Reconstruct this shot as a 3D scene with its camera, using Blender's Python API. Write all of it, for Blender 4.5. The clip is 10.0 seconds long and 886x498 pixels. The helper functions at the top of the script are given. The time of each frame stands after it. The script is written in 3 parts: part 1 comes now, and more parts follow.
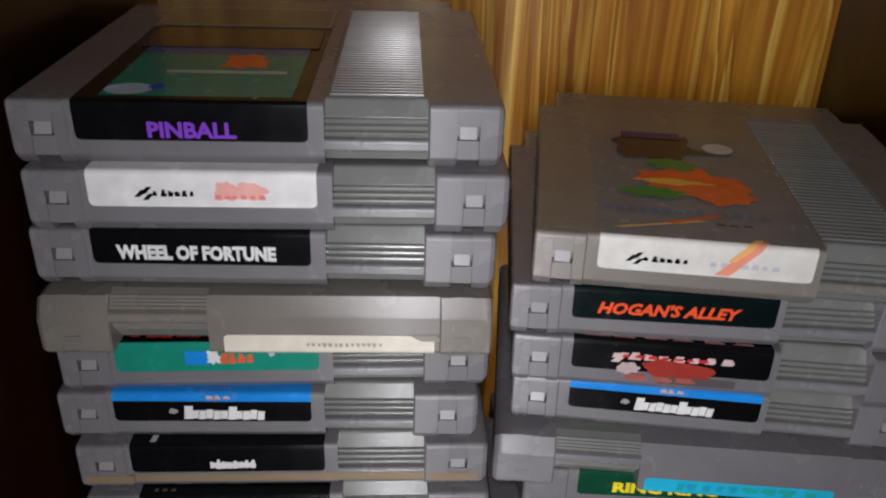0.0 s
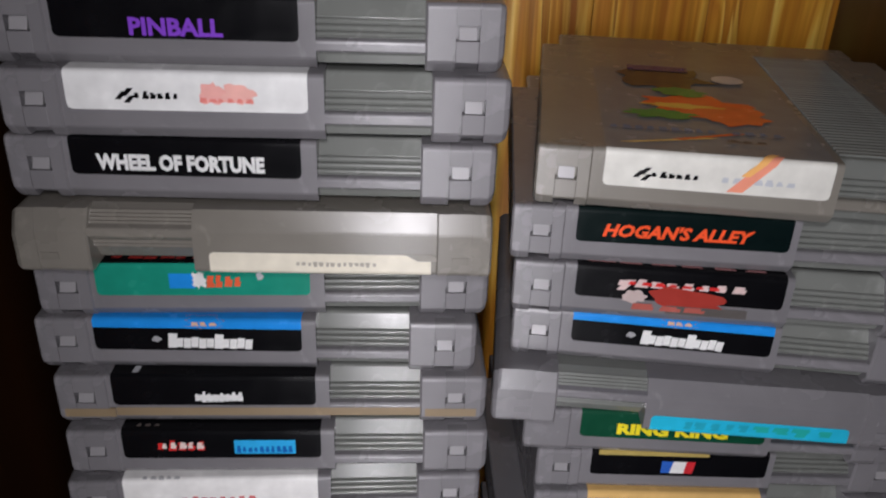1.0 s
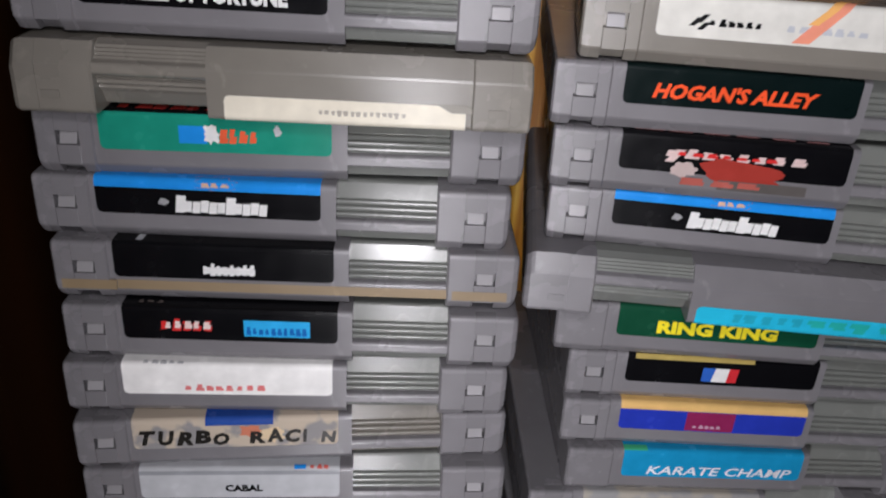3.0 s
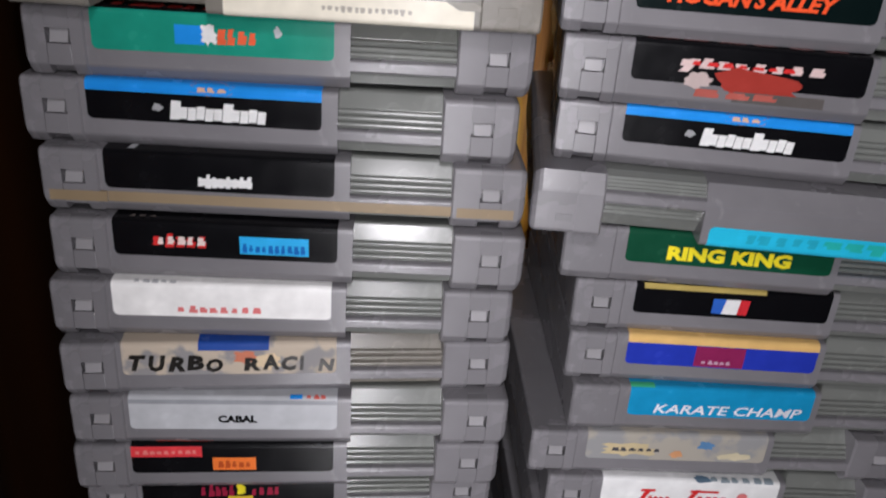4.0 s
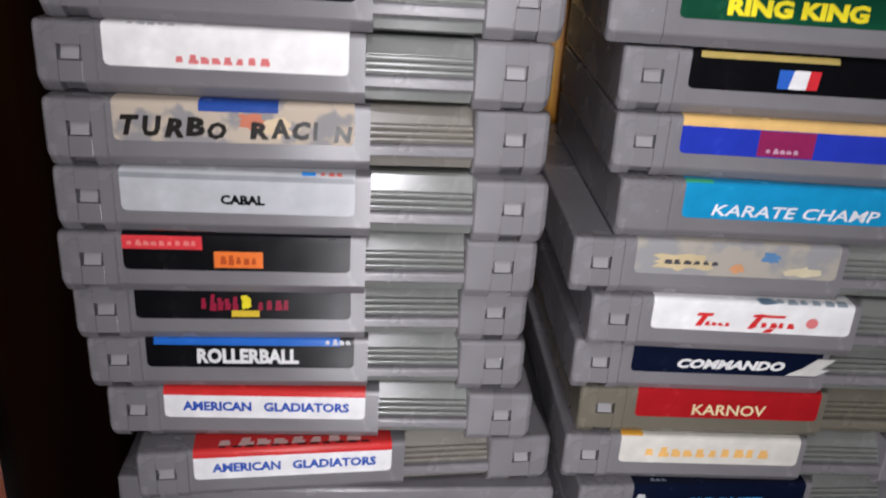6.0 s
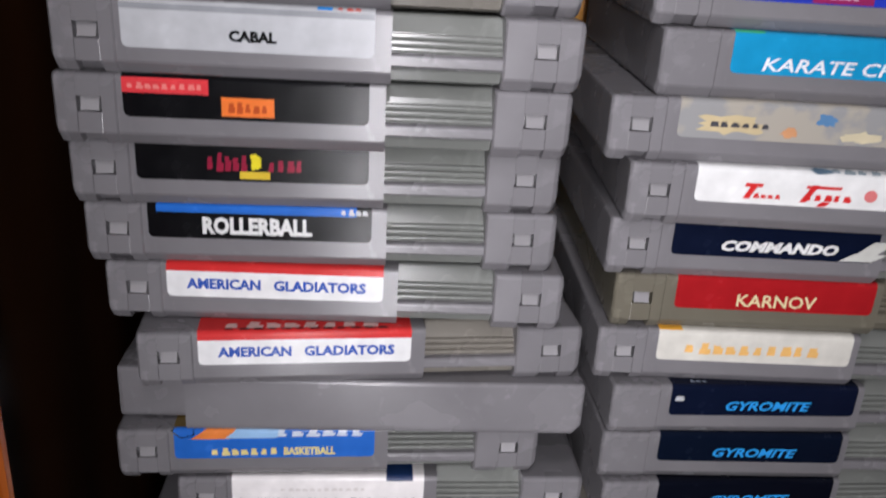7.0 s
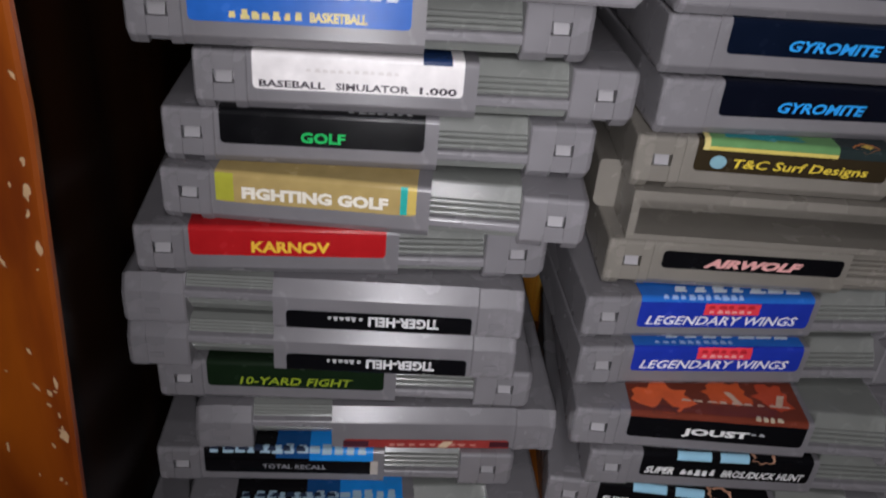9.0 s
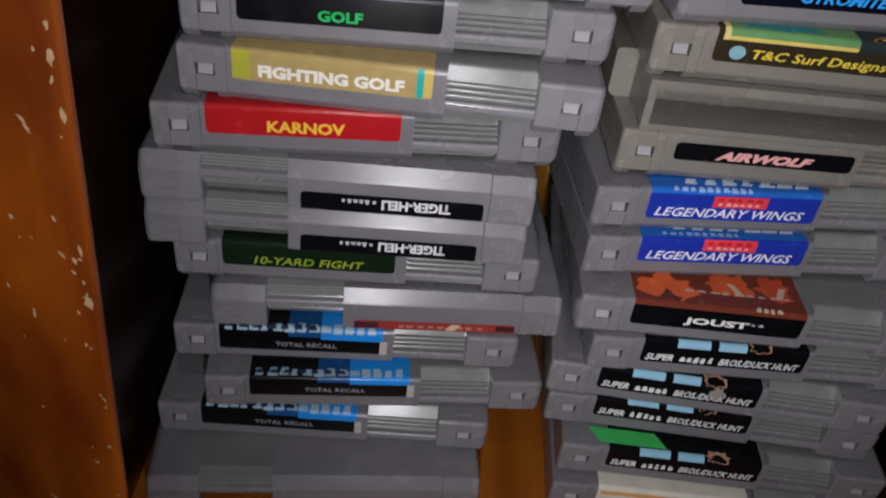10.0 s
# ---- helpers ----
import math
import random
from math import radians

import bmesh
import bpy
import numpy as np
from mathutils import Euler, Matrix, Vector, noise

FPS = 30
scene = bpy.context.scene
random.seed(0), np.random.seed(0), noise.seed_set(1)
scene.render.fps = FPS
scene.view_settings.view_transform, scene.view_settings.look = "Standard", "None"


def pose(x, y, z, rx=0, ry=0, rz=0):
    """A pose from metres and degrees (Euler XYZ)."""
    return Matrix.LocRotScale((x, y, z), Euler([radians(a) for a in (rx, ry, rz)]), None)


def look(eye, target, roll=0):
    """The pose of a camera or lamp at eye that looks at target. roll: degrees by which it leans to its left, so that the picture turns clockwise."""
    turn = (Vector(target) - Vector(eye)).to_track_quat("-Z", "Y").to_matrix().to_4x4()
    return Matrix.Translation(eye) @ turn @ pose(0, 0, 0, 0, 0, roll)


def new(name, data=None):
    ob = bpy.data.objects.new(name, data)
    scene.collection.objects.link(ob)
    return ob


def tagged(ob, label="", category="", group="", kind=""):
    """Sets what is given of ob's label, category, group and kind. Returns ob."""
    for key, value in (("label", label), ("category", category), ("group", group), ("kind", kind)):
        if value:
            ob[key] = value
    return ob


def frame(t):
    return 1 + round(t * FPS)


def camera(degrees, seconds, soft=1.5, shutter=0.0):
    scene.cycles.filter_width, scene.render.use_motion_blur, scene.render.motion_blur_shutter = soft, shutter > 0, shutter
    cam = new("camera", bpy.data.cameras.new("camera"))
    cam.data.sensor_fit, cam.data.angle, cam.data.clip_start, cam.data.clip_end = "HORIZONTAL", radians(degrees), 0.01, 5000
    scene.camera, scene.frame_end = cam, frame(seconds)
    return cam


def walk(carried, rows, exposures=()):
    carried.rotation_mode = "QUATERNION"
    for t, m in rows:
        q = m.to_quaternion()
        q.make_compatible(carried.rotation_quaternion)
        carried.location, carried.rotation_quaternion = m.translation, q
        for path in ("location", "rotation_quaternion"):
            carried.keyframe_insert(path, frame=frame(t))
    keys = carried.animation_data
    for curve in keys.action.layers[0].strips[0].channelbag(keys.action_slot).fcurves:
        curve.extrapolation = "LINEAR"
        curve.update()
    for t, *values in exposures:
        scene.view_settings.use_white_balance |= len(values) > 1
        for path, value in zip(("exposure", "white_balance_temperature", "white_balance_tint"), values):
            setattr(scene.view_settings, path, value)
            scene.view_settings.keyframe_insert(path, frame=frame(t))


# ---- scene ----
cam = camera(55.7, 10.0, soft=2.1, shutter=0.3)
METRES, EYE, TILT, LEAN, TURN = 0.28, 0.62, -23.5, 0.0, 0.0
PATH = [
    (0, (0.3031, 0.0605, 0.6645), (0.3521, 1.8363, -0.2543), 1.82),
    (0.5, (0.3038, 0.0597, 0.6503), (0.3576, 1.8436, -0.2525), 2.00),
    (1, (0.3044, 0.0599, 0.6384), (0.3545, 1.8419, -0.2681), 2.14),
    (1.5, (0.3038, 0.0602, 0.6270), (0.3513, 1.8395, -0.2851), 2.30),
    (2, (0.3023, 0.0600, 0.6160), (0.3469, 1.8416, -0.2918), 2.65),
    (3.5, (0.2975, 0.0591, 0.5836), (0.3473, 1.8603, -0.2842), 3.88),
    (4, (0.2966, 0.0565, 0.5698), (0.3609, 1.8609, -0.2903), 4.20),
    (4.5, (0.2989, 0.0545, 0.5570), (0.3501, 1.8577, -0.3065), 4.07),
    (5, (0.3010, 0.0535, 0.5421), (0.3300, 1.8567, -0.3225), 3.76),
    (5.5, (0.2980, 0.0513, 0.5162), (0.3382, 1.8799, -0.2930), 3.58),
    (7, (0.2953, 0.0546, 0.4494), (0.2972, 1.9157, -0.2832), 3.48),
    (7.5, (0.2933, 0.0536, 0.4257), (0.3021, 1.8798, -0.3897), 3.86),
    (8, (0.2927, 0.0507, 0.4039), (0.3000, 1.8240, -0.5210), 4.06),
    (8.5, (0.2917, 0.0476, 0.3837), (0.3023, 1.7793, -0.6168), 4.49),
    (9, (0.2908, 0.0453, 0.3686), (0.3037, 1.7470, -0.6821), 5.15),
    (9.5, (0.2897, 0.0426, 0.3624), (0.3188, 1.6935, -0.7662), 6.17),
    (10, (0.2876, 0.0394, 0.3656), (0.3217, 1.6091, -0.8733), 7.11),
]
walk(cam, [(t, look(eye, target, roll)) for t, eye, target, roll in PATH],
     exposures=((0.0, -0.85), (2.0, -0.7), (5.0, -0.42), (7.0, -0.15), (8.5, -0.18), (9.0, -0.1), (10.0, -0.02)))

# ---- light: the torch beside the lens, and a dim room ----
world = bpy.data.worlds.new("world")
world.use_nodes = True
world.node_tree.nodes["Background"].inputs[0].default_value = (0.75, 0.82, 1.0, 1)
world.node_tree.nodes["Background"].inputs[1].default_value = 0.006
scene.world = world
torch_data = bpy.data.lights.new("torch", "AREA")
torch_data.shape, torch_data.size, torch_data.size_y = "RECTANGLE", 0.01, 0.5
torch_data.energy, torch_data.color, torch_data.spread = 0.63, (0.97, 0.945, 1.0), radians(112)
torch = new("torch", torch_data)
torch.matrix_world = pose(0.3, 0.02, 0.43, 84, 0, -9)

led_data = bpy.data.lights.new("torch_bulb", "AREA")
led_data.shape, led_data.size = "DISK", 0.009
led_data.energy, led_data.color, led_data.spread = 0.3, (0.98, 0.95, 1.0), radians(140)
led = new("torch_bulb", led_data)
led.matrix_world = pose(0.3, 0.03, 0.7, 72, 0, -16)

MM = 0.001


# ---- materials ----
def material(name):
    m = bpy.data.materials.new(name)
    m.use_nodes = True
    return m, m.node_tree.nodes, m.node_tree.links, m.node_tree.nodes["Principled BSDF"]


def plastic(name, colour, rough=0.25, spread=0.07):
    """Moulded ABS with fine grain, smudges and a slightly different tone for each piece."""
    m, n, l, b = material(name)
    tc = n.new("ShaderNodeTexCoord")
    info = n.new("ShaderNodeObjectInfo")
    big = n.new("ShaderNodeTexNoise")
    big.inputs["Scale"].default_value, big.inputs["Detail"].default_value = 38, 5
    fine = n.new("ShaderNodeTexNoise")
    fine.inputs["Scale"].default_value, fine.inputs["Detail"].default_value = 1900, 2
    l.new(tc.outputs["Object"], big.inputs["Vector"])
    l.new(tc.outputs["Object"], fine.inputs["Vector"])
    tone = n.new("ShaderNodeMapRange")
    tone.inputs[3].default_value, tone.inputs[4].default_value = 1 - spread, 1 + spread
    l.new(info.outputs["Random"], tone.inputs[0])
    dirt = n.new("ShaderNodeMapRange")
    dirt.inputs[1].default_value, dirt.inputs[2].default_value = 0.3, 0.7
    dirt.inputs[3].default_value, dirt.inputs[4].default_value = 0.86, 1.06
    l.new(big.outputs[0], dirt.inputs[0])
    scuff = n.new("ShaderNodeTexNoise")
    scuff.inputs["Scale"].default_value, scuff.inputs["Detail"].default_value, scuff.inputs["Distortion"].default_value = 130, 9, 1.5
    l.new(tc.outputs["Object"], scuff.inputs["Vector"])
    worn_off = n.new("ShaderNodeMapRange")
    worn_off.inputs[1].default_value, worn_off.inputs[2].default_value = 0.6, 0.74
    worn_off.inputs[3].default_value, worn_off.inputs[4].default_value = 1.0, 1.22
    l.new(scuff.outputs[0], worn_off.inputs[0])
    pre = n.new("ShaderNodeMath")
    pre.operation = "MULTIPLY"
    l.new(worn_off.outputs[0], pre.inputs[0])
    l.new(tone.outputs[0], pre.inputs[1])
    mul = n.new("ShaderNodeMath")
    mul.operation = "MULTIPLY"
    l.new(pre.outputs[0], mul.inputs[0])
    l.new(dirt.outputs[0], mul.inputs[1])
    mix = n.new("ShaderNodeVectorMath")
    mix.operation = "SCALE"
    mix.inputs[0].default_value = colour
    l.new(mul.outputs[0], mix.inputs["Scale"])
    l.new(mix.outputs[0], b.inputs["Base Color"])
    rr = n.new("ShaderNodeMapRange")
    rr.inputs[3].default_value, rr.inputs[4].default_value = rough - 0.1, rough + 0.12
    l.new(big.outputs[0], rr.inputs[0])
    l.new(rr.outputs[0], b.inputs["Roughness"])
    bump = n.new("ShaderNodeBump")
    bump.inputs["Strength"].default_value, bump.inputs["Distance"].default_value = 0.05, 0.0001
    l.new(fine.outputs[0], bump.inputs["Height"])
    l.new(bump.outputs[0], b.inputs["Normal"])
    return m


PAPERS = {}


def paper(colour, rough=0.2):
    """Glossy printed label stock, a little worn."""
    key = (colour, rough)
    if key not in PAPERS:
        m, n, l, b = material("label_print")
        tc = n.new("ShaderNodeTexCoord")
        noise_a = n.new("ShaderNodeTexNoise")
        noise_a.inputs["Scale"].default_value, noise_a.inputs["Detail"].default_value = 160, 6
        l.new(tc.outputs["Object"], noise_a.inputs["Vector"])
        fade = n.new("ShaderNodeMapRange")
        fade.inputs[1].default_value, fade.inputs[2].default_value = 0.3, 0.75
        fade.inputs[3].default_value, fade.inputs[4].default_value = 0.88, 1.08
        l.new(noise_a.outputs[0], fade.inputs[0])
        sc = n.new("ShaderNodeVectorMath")
        sc.operation = "SCALE"
        sc.inputs[0].default_value = colour
        l.new(fade.outputs[0], sc.inputs["Scale"])
        l.new(sc.outputs[0], b.inputs["Base Color"])
        rr = n.new("ShaderNodeMapRange")
        rr.inputs[3].default_value, rr.inputs[4].default_value = rough - 0.08, rough + 0.15
        l.new(noise_a.outputs[0], rr.inputs[0])
        l.new(rr.outputs[0], b.inputs["Roughness"])
        b.inputs["Specular IOR Level"].default_value = 0.2
        PAPERS[key] = m
    return PAPERS[key]


def worn(name, a, c, scale):
    """A scuffed, half peeled label: two tones in torn patches."""
    m, n, l, b = material(name)
    tc = n.new("ShaderNodeTexCoord")
    nz = n.new("ShaderNodeTexNoise")
    nz.inputs["Scale"].default_value, nz.inputs["Detail"].default_value = scale, 8
    l.new(tc.outputs["Object"], nz.inputs["Vector"])
    ramp = n.new("ShaderNodeValToRGB")
    ramp.color_ramp.elements[0].position, ramp.color_ramp.elements[0].color = 0.47, (*a, 1)
    ramp.color_ramp.elements[1].position, ramp.color_ramp.elements[1].color = 0.53, (*c, 1)
    l.new(nz.outputs[0], ramp.inputs[0])
    l.new(ramp.outputs[0], b.inputs["Base Color"])
    b.inputs["Roughness"].default_value = 0.7
    return m


def wood(name, dark, light, rough, axis_scale, streak=1.0):
    """Varnished pine: long grain, streaks, small nicks."""
    m, n, l, b = material(name)
    tc = n.new("ShaderNodeTexCoord")
    mp = n.new("ShaderNodeMapping")
    mp.inputs["Scale"].default_value = axis_scale
    l.new(tc.outputs["Object"], mp.inputs["Vector"])
    g = n.new("ShaderNodeTexNoise")
    g.inputs["Scale"].default_value, g.inputs["Detail"].default_value = 1.0, 6
    g.inputs["Distortion"].default_value = 0.6
    l.new(mp.outputs[0], g.inputs["Vector"])
    broad = n.new("ShaderNodeTexNoise")
    broad.inputs["Scale"].default_value, broad.inputs["Detail"].default_value = 0.22, 3
    l.new(mp.outputs[0], broad.inputs["Vector"])
    ramp = n.new("ShaderNodeValToRGB")
    e = ramp.color_ramp.elements
    e[0].position, e[0].color = 0.4, (*dark, 1)
    e[1].position, e[1].color = 0.6, (*light, 1)
    mid = e.new(0.5)
    mid.color = (*[0.6 * p + 0.4 * q for p, q in zip(dark, light)], 1)
    mixf = n.new("ShaderNodeMath")
    mixf.operation = "MULTIPLY_ADD"
    mixf.inputs[1].default_value = 0.55 * streak
    l.new(broad.outputs[0], mixf.inputs[0])
    half = n.new("ShaderNodeMath")
    half.operation = "MULTIPLY"
    half.inputs[1].default_value = 1 - 0.55 * streak
    l.new(g.outputs[0], half.inputs[0])
    l.new(half.outputs[0], mixf.inputs[2])
    l.new(mixf.outputs[0], ramp.inputs[0])
    l.new(ramp.outputs[0], b.inputs["Base Color"])
    b.inputs["Roughness"].default_value = rough
    b.inputs["Coat Weight"].default_value, b.inputs["Coat Roughness"].default_value = 0.22, 0.2
    bump = n.new("ShaderNodeBump")
    bump.inputs["Strength"].default_value, bump.inputs["Distance"].default_value = 0.3, 0.0006
    l.new(g.outputs[0], bump.inputs["Height"])
    l.new(bump.outputs[0], b.inputs["Normal"])
    return m


def pine(name):
    """Orange varnished pine with bold upright grain: gold fibres, brown streaks and thin splits."""
    m, n, l, b = material(name)
    tc = n.new("ShaderNodeTexCoord")

    def grain(scale, detail, twist):
        mp = n.new("ShaderNodeMapping")
        mp.inputs["Scale"].default_value = scale
        l.new(tc.outputs["Object"], mp.inputs["Vector"])
        g = n.new("ShaderNodeTexNoise")
        g.inputs["Scale"].default_value, g.inputs["Detail"].default_value = 1.0, detail
        g.inputs["Distortion"].default_value = twist
        l.new(mp.outputs[0], g.inputs["Vector"])
        return g

    def ramp_of(source, stops):
        r = n.new("ShaderNodeValToRGB")
        e = r.color_ramp.elements
        e[0].position, e[0].color = stops[0][0], (*stops[0][1], 1)
        e[1].position, e[1].color = stops[-1][0], (*stops[-1][1], 1)
        for at, colour in stops[1:-1]:
            e.new(at).color = (*colour, 1)
        l.new(source, r.inputs[0])
        return r

    def blend(kind, a, c):
        x = n.new("ShaderNodeMix")
        x.data_type, x.blend_type = "RGBA", kind
        x.inputs["Factor"].default_value = 1.0
        l.new(a, x.inputs["A"])
        l.new(c, x.inputs["B"])
        return x.outputs["Result"]

    bands = grain((48, 48, 2.2), 4, 0.9)
    base = ramp_of(bands.outputs[0], [(0.3, (0.42, 0.14, 0.012)), (0.4, (0.74, 0.34, 0.03)), (0.46, (0.6, 0.22, 0.016)), (0.5, (0.82, 0.42, 0.045)), (0.53, (0.98, 0.62, 0.11)), (0.55, (0.5, 0.17, 0.012)), (0.62, (0.8, 0.38, 0.035)), (0.7, (0.9, 0.48, 0.06))])
    fibre = grain((210, 210, 5.0), 4, 0.4)
    tone = ramp_of(fibre.outputs[0], [(0.36, (0.72, 0.62, 0.5)), (0.5, (1.0, 1.0, 1.0)), (0.62, (1.12, 1.18, 1.35))])
    split = grain((210, 210, 14.0), 2, 0.2)
    crack = ramp_of(split.outputs[0], [(0.24, (0.2, 0.1, 0.05)), (0.29, (1.0, 1.0, 1.0))])
    l.new(blend("MULTIPLY", blend("MULTIPLY", base.outputs[0], tone.outputs[0]), crack.outputs[0]), b.inputs["Base Color"])
    b.inputs["Roughness"].default_value = 0.4
    b.inputs["Coat Weight"].default_value, b.inputs["Coat Roughness"].default_value = 0.22, 0.2
    bump = n.new("ShaderNodeBump")
    bump.inputs["Strength"].default_value, bump.inputs["Distance"].default_value = 0.4, 0.0008
    l.new(fibre.outputs[0], bump.inputs["Height"])
    l.new(bump.outputs[0], b.inputs["Normal"])
    return m


GREY = plastic("grey_plastic", (0.19, 0.183, 0.193))
WARM = plastic("yellowed_plastic", (0.2, 0.185, 0.16))
OLIVE = plastic("stained_plastic", (0.15, 0.137, 0.105))
STAIN = plastic("yellowed_edge", (0.26, 0.19, 0.11), 0.45)
# Paler than the shell: the reflected torch light is put into this colour.
CATCH = plastic("catch_glint_plastic", (0.33, 0.32, 0.33), 0.2, 0.12)
CLIP = plastic("clip_plastic", (0.2, 0.193, 0.203), 0.25, 0.03)
RIB = plastic("ribbed_plastic", (0.19, 0.198, 0.184), 0.2)
PINE = pine("varnished_pine_back")
# Cabinet sides: dark varnish taken near black, with their shade in the colour.
PANEL = wood("dark_varnished_side_with_shade", (0.005, 0.002, 0.0008), (0.024, 0.0075, 0.0016), 0.3, (30, 30, 3.0))
STILE = wood("orange_varnished_edge", (0.17, 0.028, 0.001), (0.62, 0.15, 0.005), 0.42, (38, 38, 11.0))
SHELF = wood("orange_varnished_shelf", (0.2, 0.05, 0.004), (0.42, 0.13, 0.012), 0.35, (60, 5.0, 60))
CHIP = paper((0.55, 0.36, 0.2), 0.6)
ROOM = plastic("painted_wall", (0.35, 0.33, 0.3), 0.8)


# ---- mesh helpers ----
def part(name, bm, mat, parent=None, label="", smooth=True, m=None):
    me = bpy.data.meshes.new(name)
    bm.normal_update()
    bm.to_mesh(me)
    bm.free()
    return part_of(name, me, mat, parent, label, m)


def part_of(name, me, mat, parent=None, label="", m=None):
    if mat is not None and not me.materials:
        me.materials.append(mat)
    ob = new(name, me)
    if parent is not None:
        ob.parent = parent
    if m is not None:
        ob.matrix_basis = m
    if label:
        tagged(ob, label)
    return ob


def add_box(bm, lo, hi, bevel=0.0):
    made = bmesh.ops.create_cube(bm, size=1.0)["verts"]
    for v in made:
        v.co = [lo[i] + (v.co[i] + 0.5) * (hi[i] - lo[i]) for i in range(3)]
    if bevel:
        edges = list({e for v in made for e in v.link_edges})
        bmesh.ops.bevel(bm, geom=edges, offset=bevel, segments=2, profile=0.6, affect="EDGES")


def slab(name, lo, hi, mat, parent=None, bevel=0.0, label=""):
    bm = bmesh.new()
    add_box(bm, lo, hi, bevel)
    return part(name, bm, mat, parent, label)


def loft(bm, stations, closed_ends=True):
    """Joins equal outlines given as lists of points, and caps the ends."""
    rings = [[bm.verts.new(p) for p in ring] for ring in stations]
    for a, c in zip(rings, rings[1:]):
        for i in range(len(a)):
            j = (i + 1) % len(a)
            bm.faces.new((a[i], a[j], c[j], c[i]))
    if closed_ends:
        bm.faces.new(list(reversed(rings[0])))
        bm.faces.new(rings[-1])


# ---- the cabinet ----
LEFT, RIGHT, BACK, BASE = 0.188, 0.482, 0.43, 0.0893


def structure(ob, label, category):
    return tagged(ob, label, category, kind="structure")


back = slab("wall_back", (LEFT - 0.02, BACK + 0.004, 0.0), (RIGHT + 0.02, BACK + 0.014, 0.88), PINE)
structure(back, "varnished knotty pine back board of the cabinet", "cabinet back")
x = LEFT - 0.019
rng = random.Random(4)
for width in (0.046, 0.058, 0.041, 0.062, 0.05, 0.067):
    plank = slab("plank", (x, BACK, 0.0), (min(x + width - 0.00025, RIGHT + 0.019), BACK + 0.0035, 0.88), PINE, back, 0.0002)
    x += width
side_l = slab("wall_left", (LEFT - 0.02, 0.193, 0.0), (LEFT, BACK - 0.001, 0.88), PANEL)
structure(side_l, "dark varnished wooden side panel of the cabinet, shade added to its colour", "cabinet side")
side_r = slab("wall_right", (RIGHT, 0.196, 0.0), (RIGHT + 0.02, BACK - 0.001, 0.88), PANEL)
structure(side_r, "dark varnished wooden side panel of the cabinet, shade added to its colour", "cabinet side")


def edge_x(z):
    """The inner edge of the old upright, which is bowed out towards its foot."""
    return 0.2118 - 0.055 * max(0.0, 0.3 - z)


bm = bmesh.new()
loft(bm, [[(0.1, 0.19, z), (edge_x(z) - 0.0008, 0.19, z), (edge_x(z), 0.1908, z), (edge_x(z), 0.1925, z), (0.1, 0.1925, z)] for z in (0.0, 0.1, 0.2, 0.3, 0.5, 0.88)])
bmesh.ops.recalc_face_normals(bm, faces=bm.faces)
stile_l = part("trim_left", bm, STILE)
structure(stile_l, "worn orange varnished upright of the cabinet front, chipped", "cabinet frame")
stile_r = slab("trim_right", (RIGHT - 0.005, 0.19, 0.0), (0.57, 0.1955, 0.88), STILE, None, 0.001)
structure(stile_r, "orange varnished upright of the cabinet front", "cabinet frame")
shelf = slab("shelf_board", (LEFT, 0.196, BASE - 0.02), (RIGHT, BACK - 0.001, BASE), SHELF)
structure(shelf, "orange varnished wooden shelf board under the stacks", "shelf")
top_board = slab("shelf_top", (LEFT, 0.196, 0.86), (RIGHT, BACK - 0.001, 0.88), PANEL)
structure(top_board, "dark wooden top board of the cabinet, in the shaded colour of its sides", "shelf")
# chips in the varnish of the upright
rng = random.Random(11)
for k in range(60):
    z = rng.uniform(0.1, 0.36) if k < 50 else rng.uniform(0.4, 0.56)
    px = edge_x(z) - 0.002 - abs(rng.gauss(0, 0.011)) if k % 3 else edge_x(z) - 0.0012 - rng.random() * 0.0015
    r = rng.uniform(0.00025, 0.0008) * (2.2 if k % 9 == 0 else 1.0)
    lean, tall = rng.uniform(-0.6, 0.2), rng.uniform(0.8, 3.2)
    bm = bmesh.new()
    ring = []
    for a in range(11):
        q = a / 11 * math.tau
        c, s = rng.uniform(0.3, 1) * math.cos(q), rng.uniform(0.5, 1) * tall * math.sin(q)
        ring.append(bm.verts.new((min(px + r * (c + lean * s), edge_x(z) - 0.0009), 0.18985, z + r * s)))
    bm.faces.new(list(reversed(ring)))
    part("chip", bm, CHIP, stile_l)

structure(slab("floor", (-0.6, -0.9, -0.12), (1.3, 0.6, -0.1), ROOM), "plain floor in front of the cabinet", "floor")
structure(slab("base_board", (0.1, 0.196, -0.1), (0.57, BACK + 0.014, 0.0), PANEL), "dark wooden plinth under the cabinet, in the shaded colour of its sides", "cabinet base")

# ---- the game cartridge: 120 x 133 x 16.8 mm, label end towards the front ----
H, ROUND, DEEP = 16.8, 1.4, 113.0
LAB0, LAB1 = 15.3, 72.3          # the label's stretch across the front


SLOPE = [2.6]


def outline(front, lift=0.0, drop=0.0, bottom=None):
    """A section across the shell: sloped back half, rounded upper edge."""
    bottom = bottom or SLOPE[0]
    pts = [(front + bottom * (0.62 if bottom > 3 else 0.95), lift), (front + 0.25, bottom + lift), (front, bottom + 0.6 + lift)]
    for k in range(5):
        a = k / 4 * math.pi / 2
        pts.append((front + ROUND * (1 - math.cos(a)), H - drop - ROUND * (1 - math.sin(a))))
    pts += [(DEEP, H - drop), (DEEP, lift)]
    return pts


def station(x, pts):
    return [((x - 60) * MM, y * MM, z * MM) for y, z in pts]


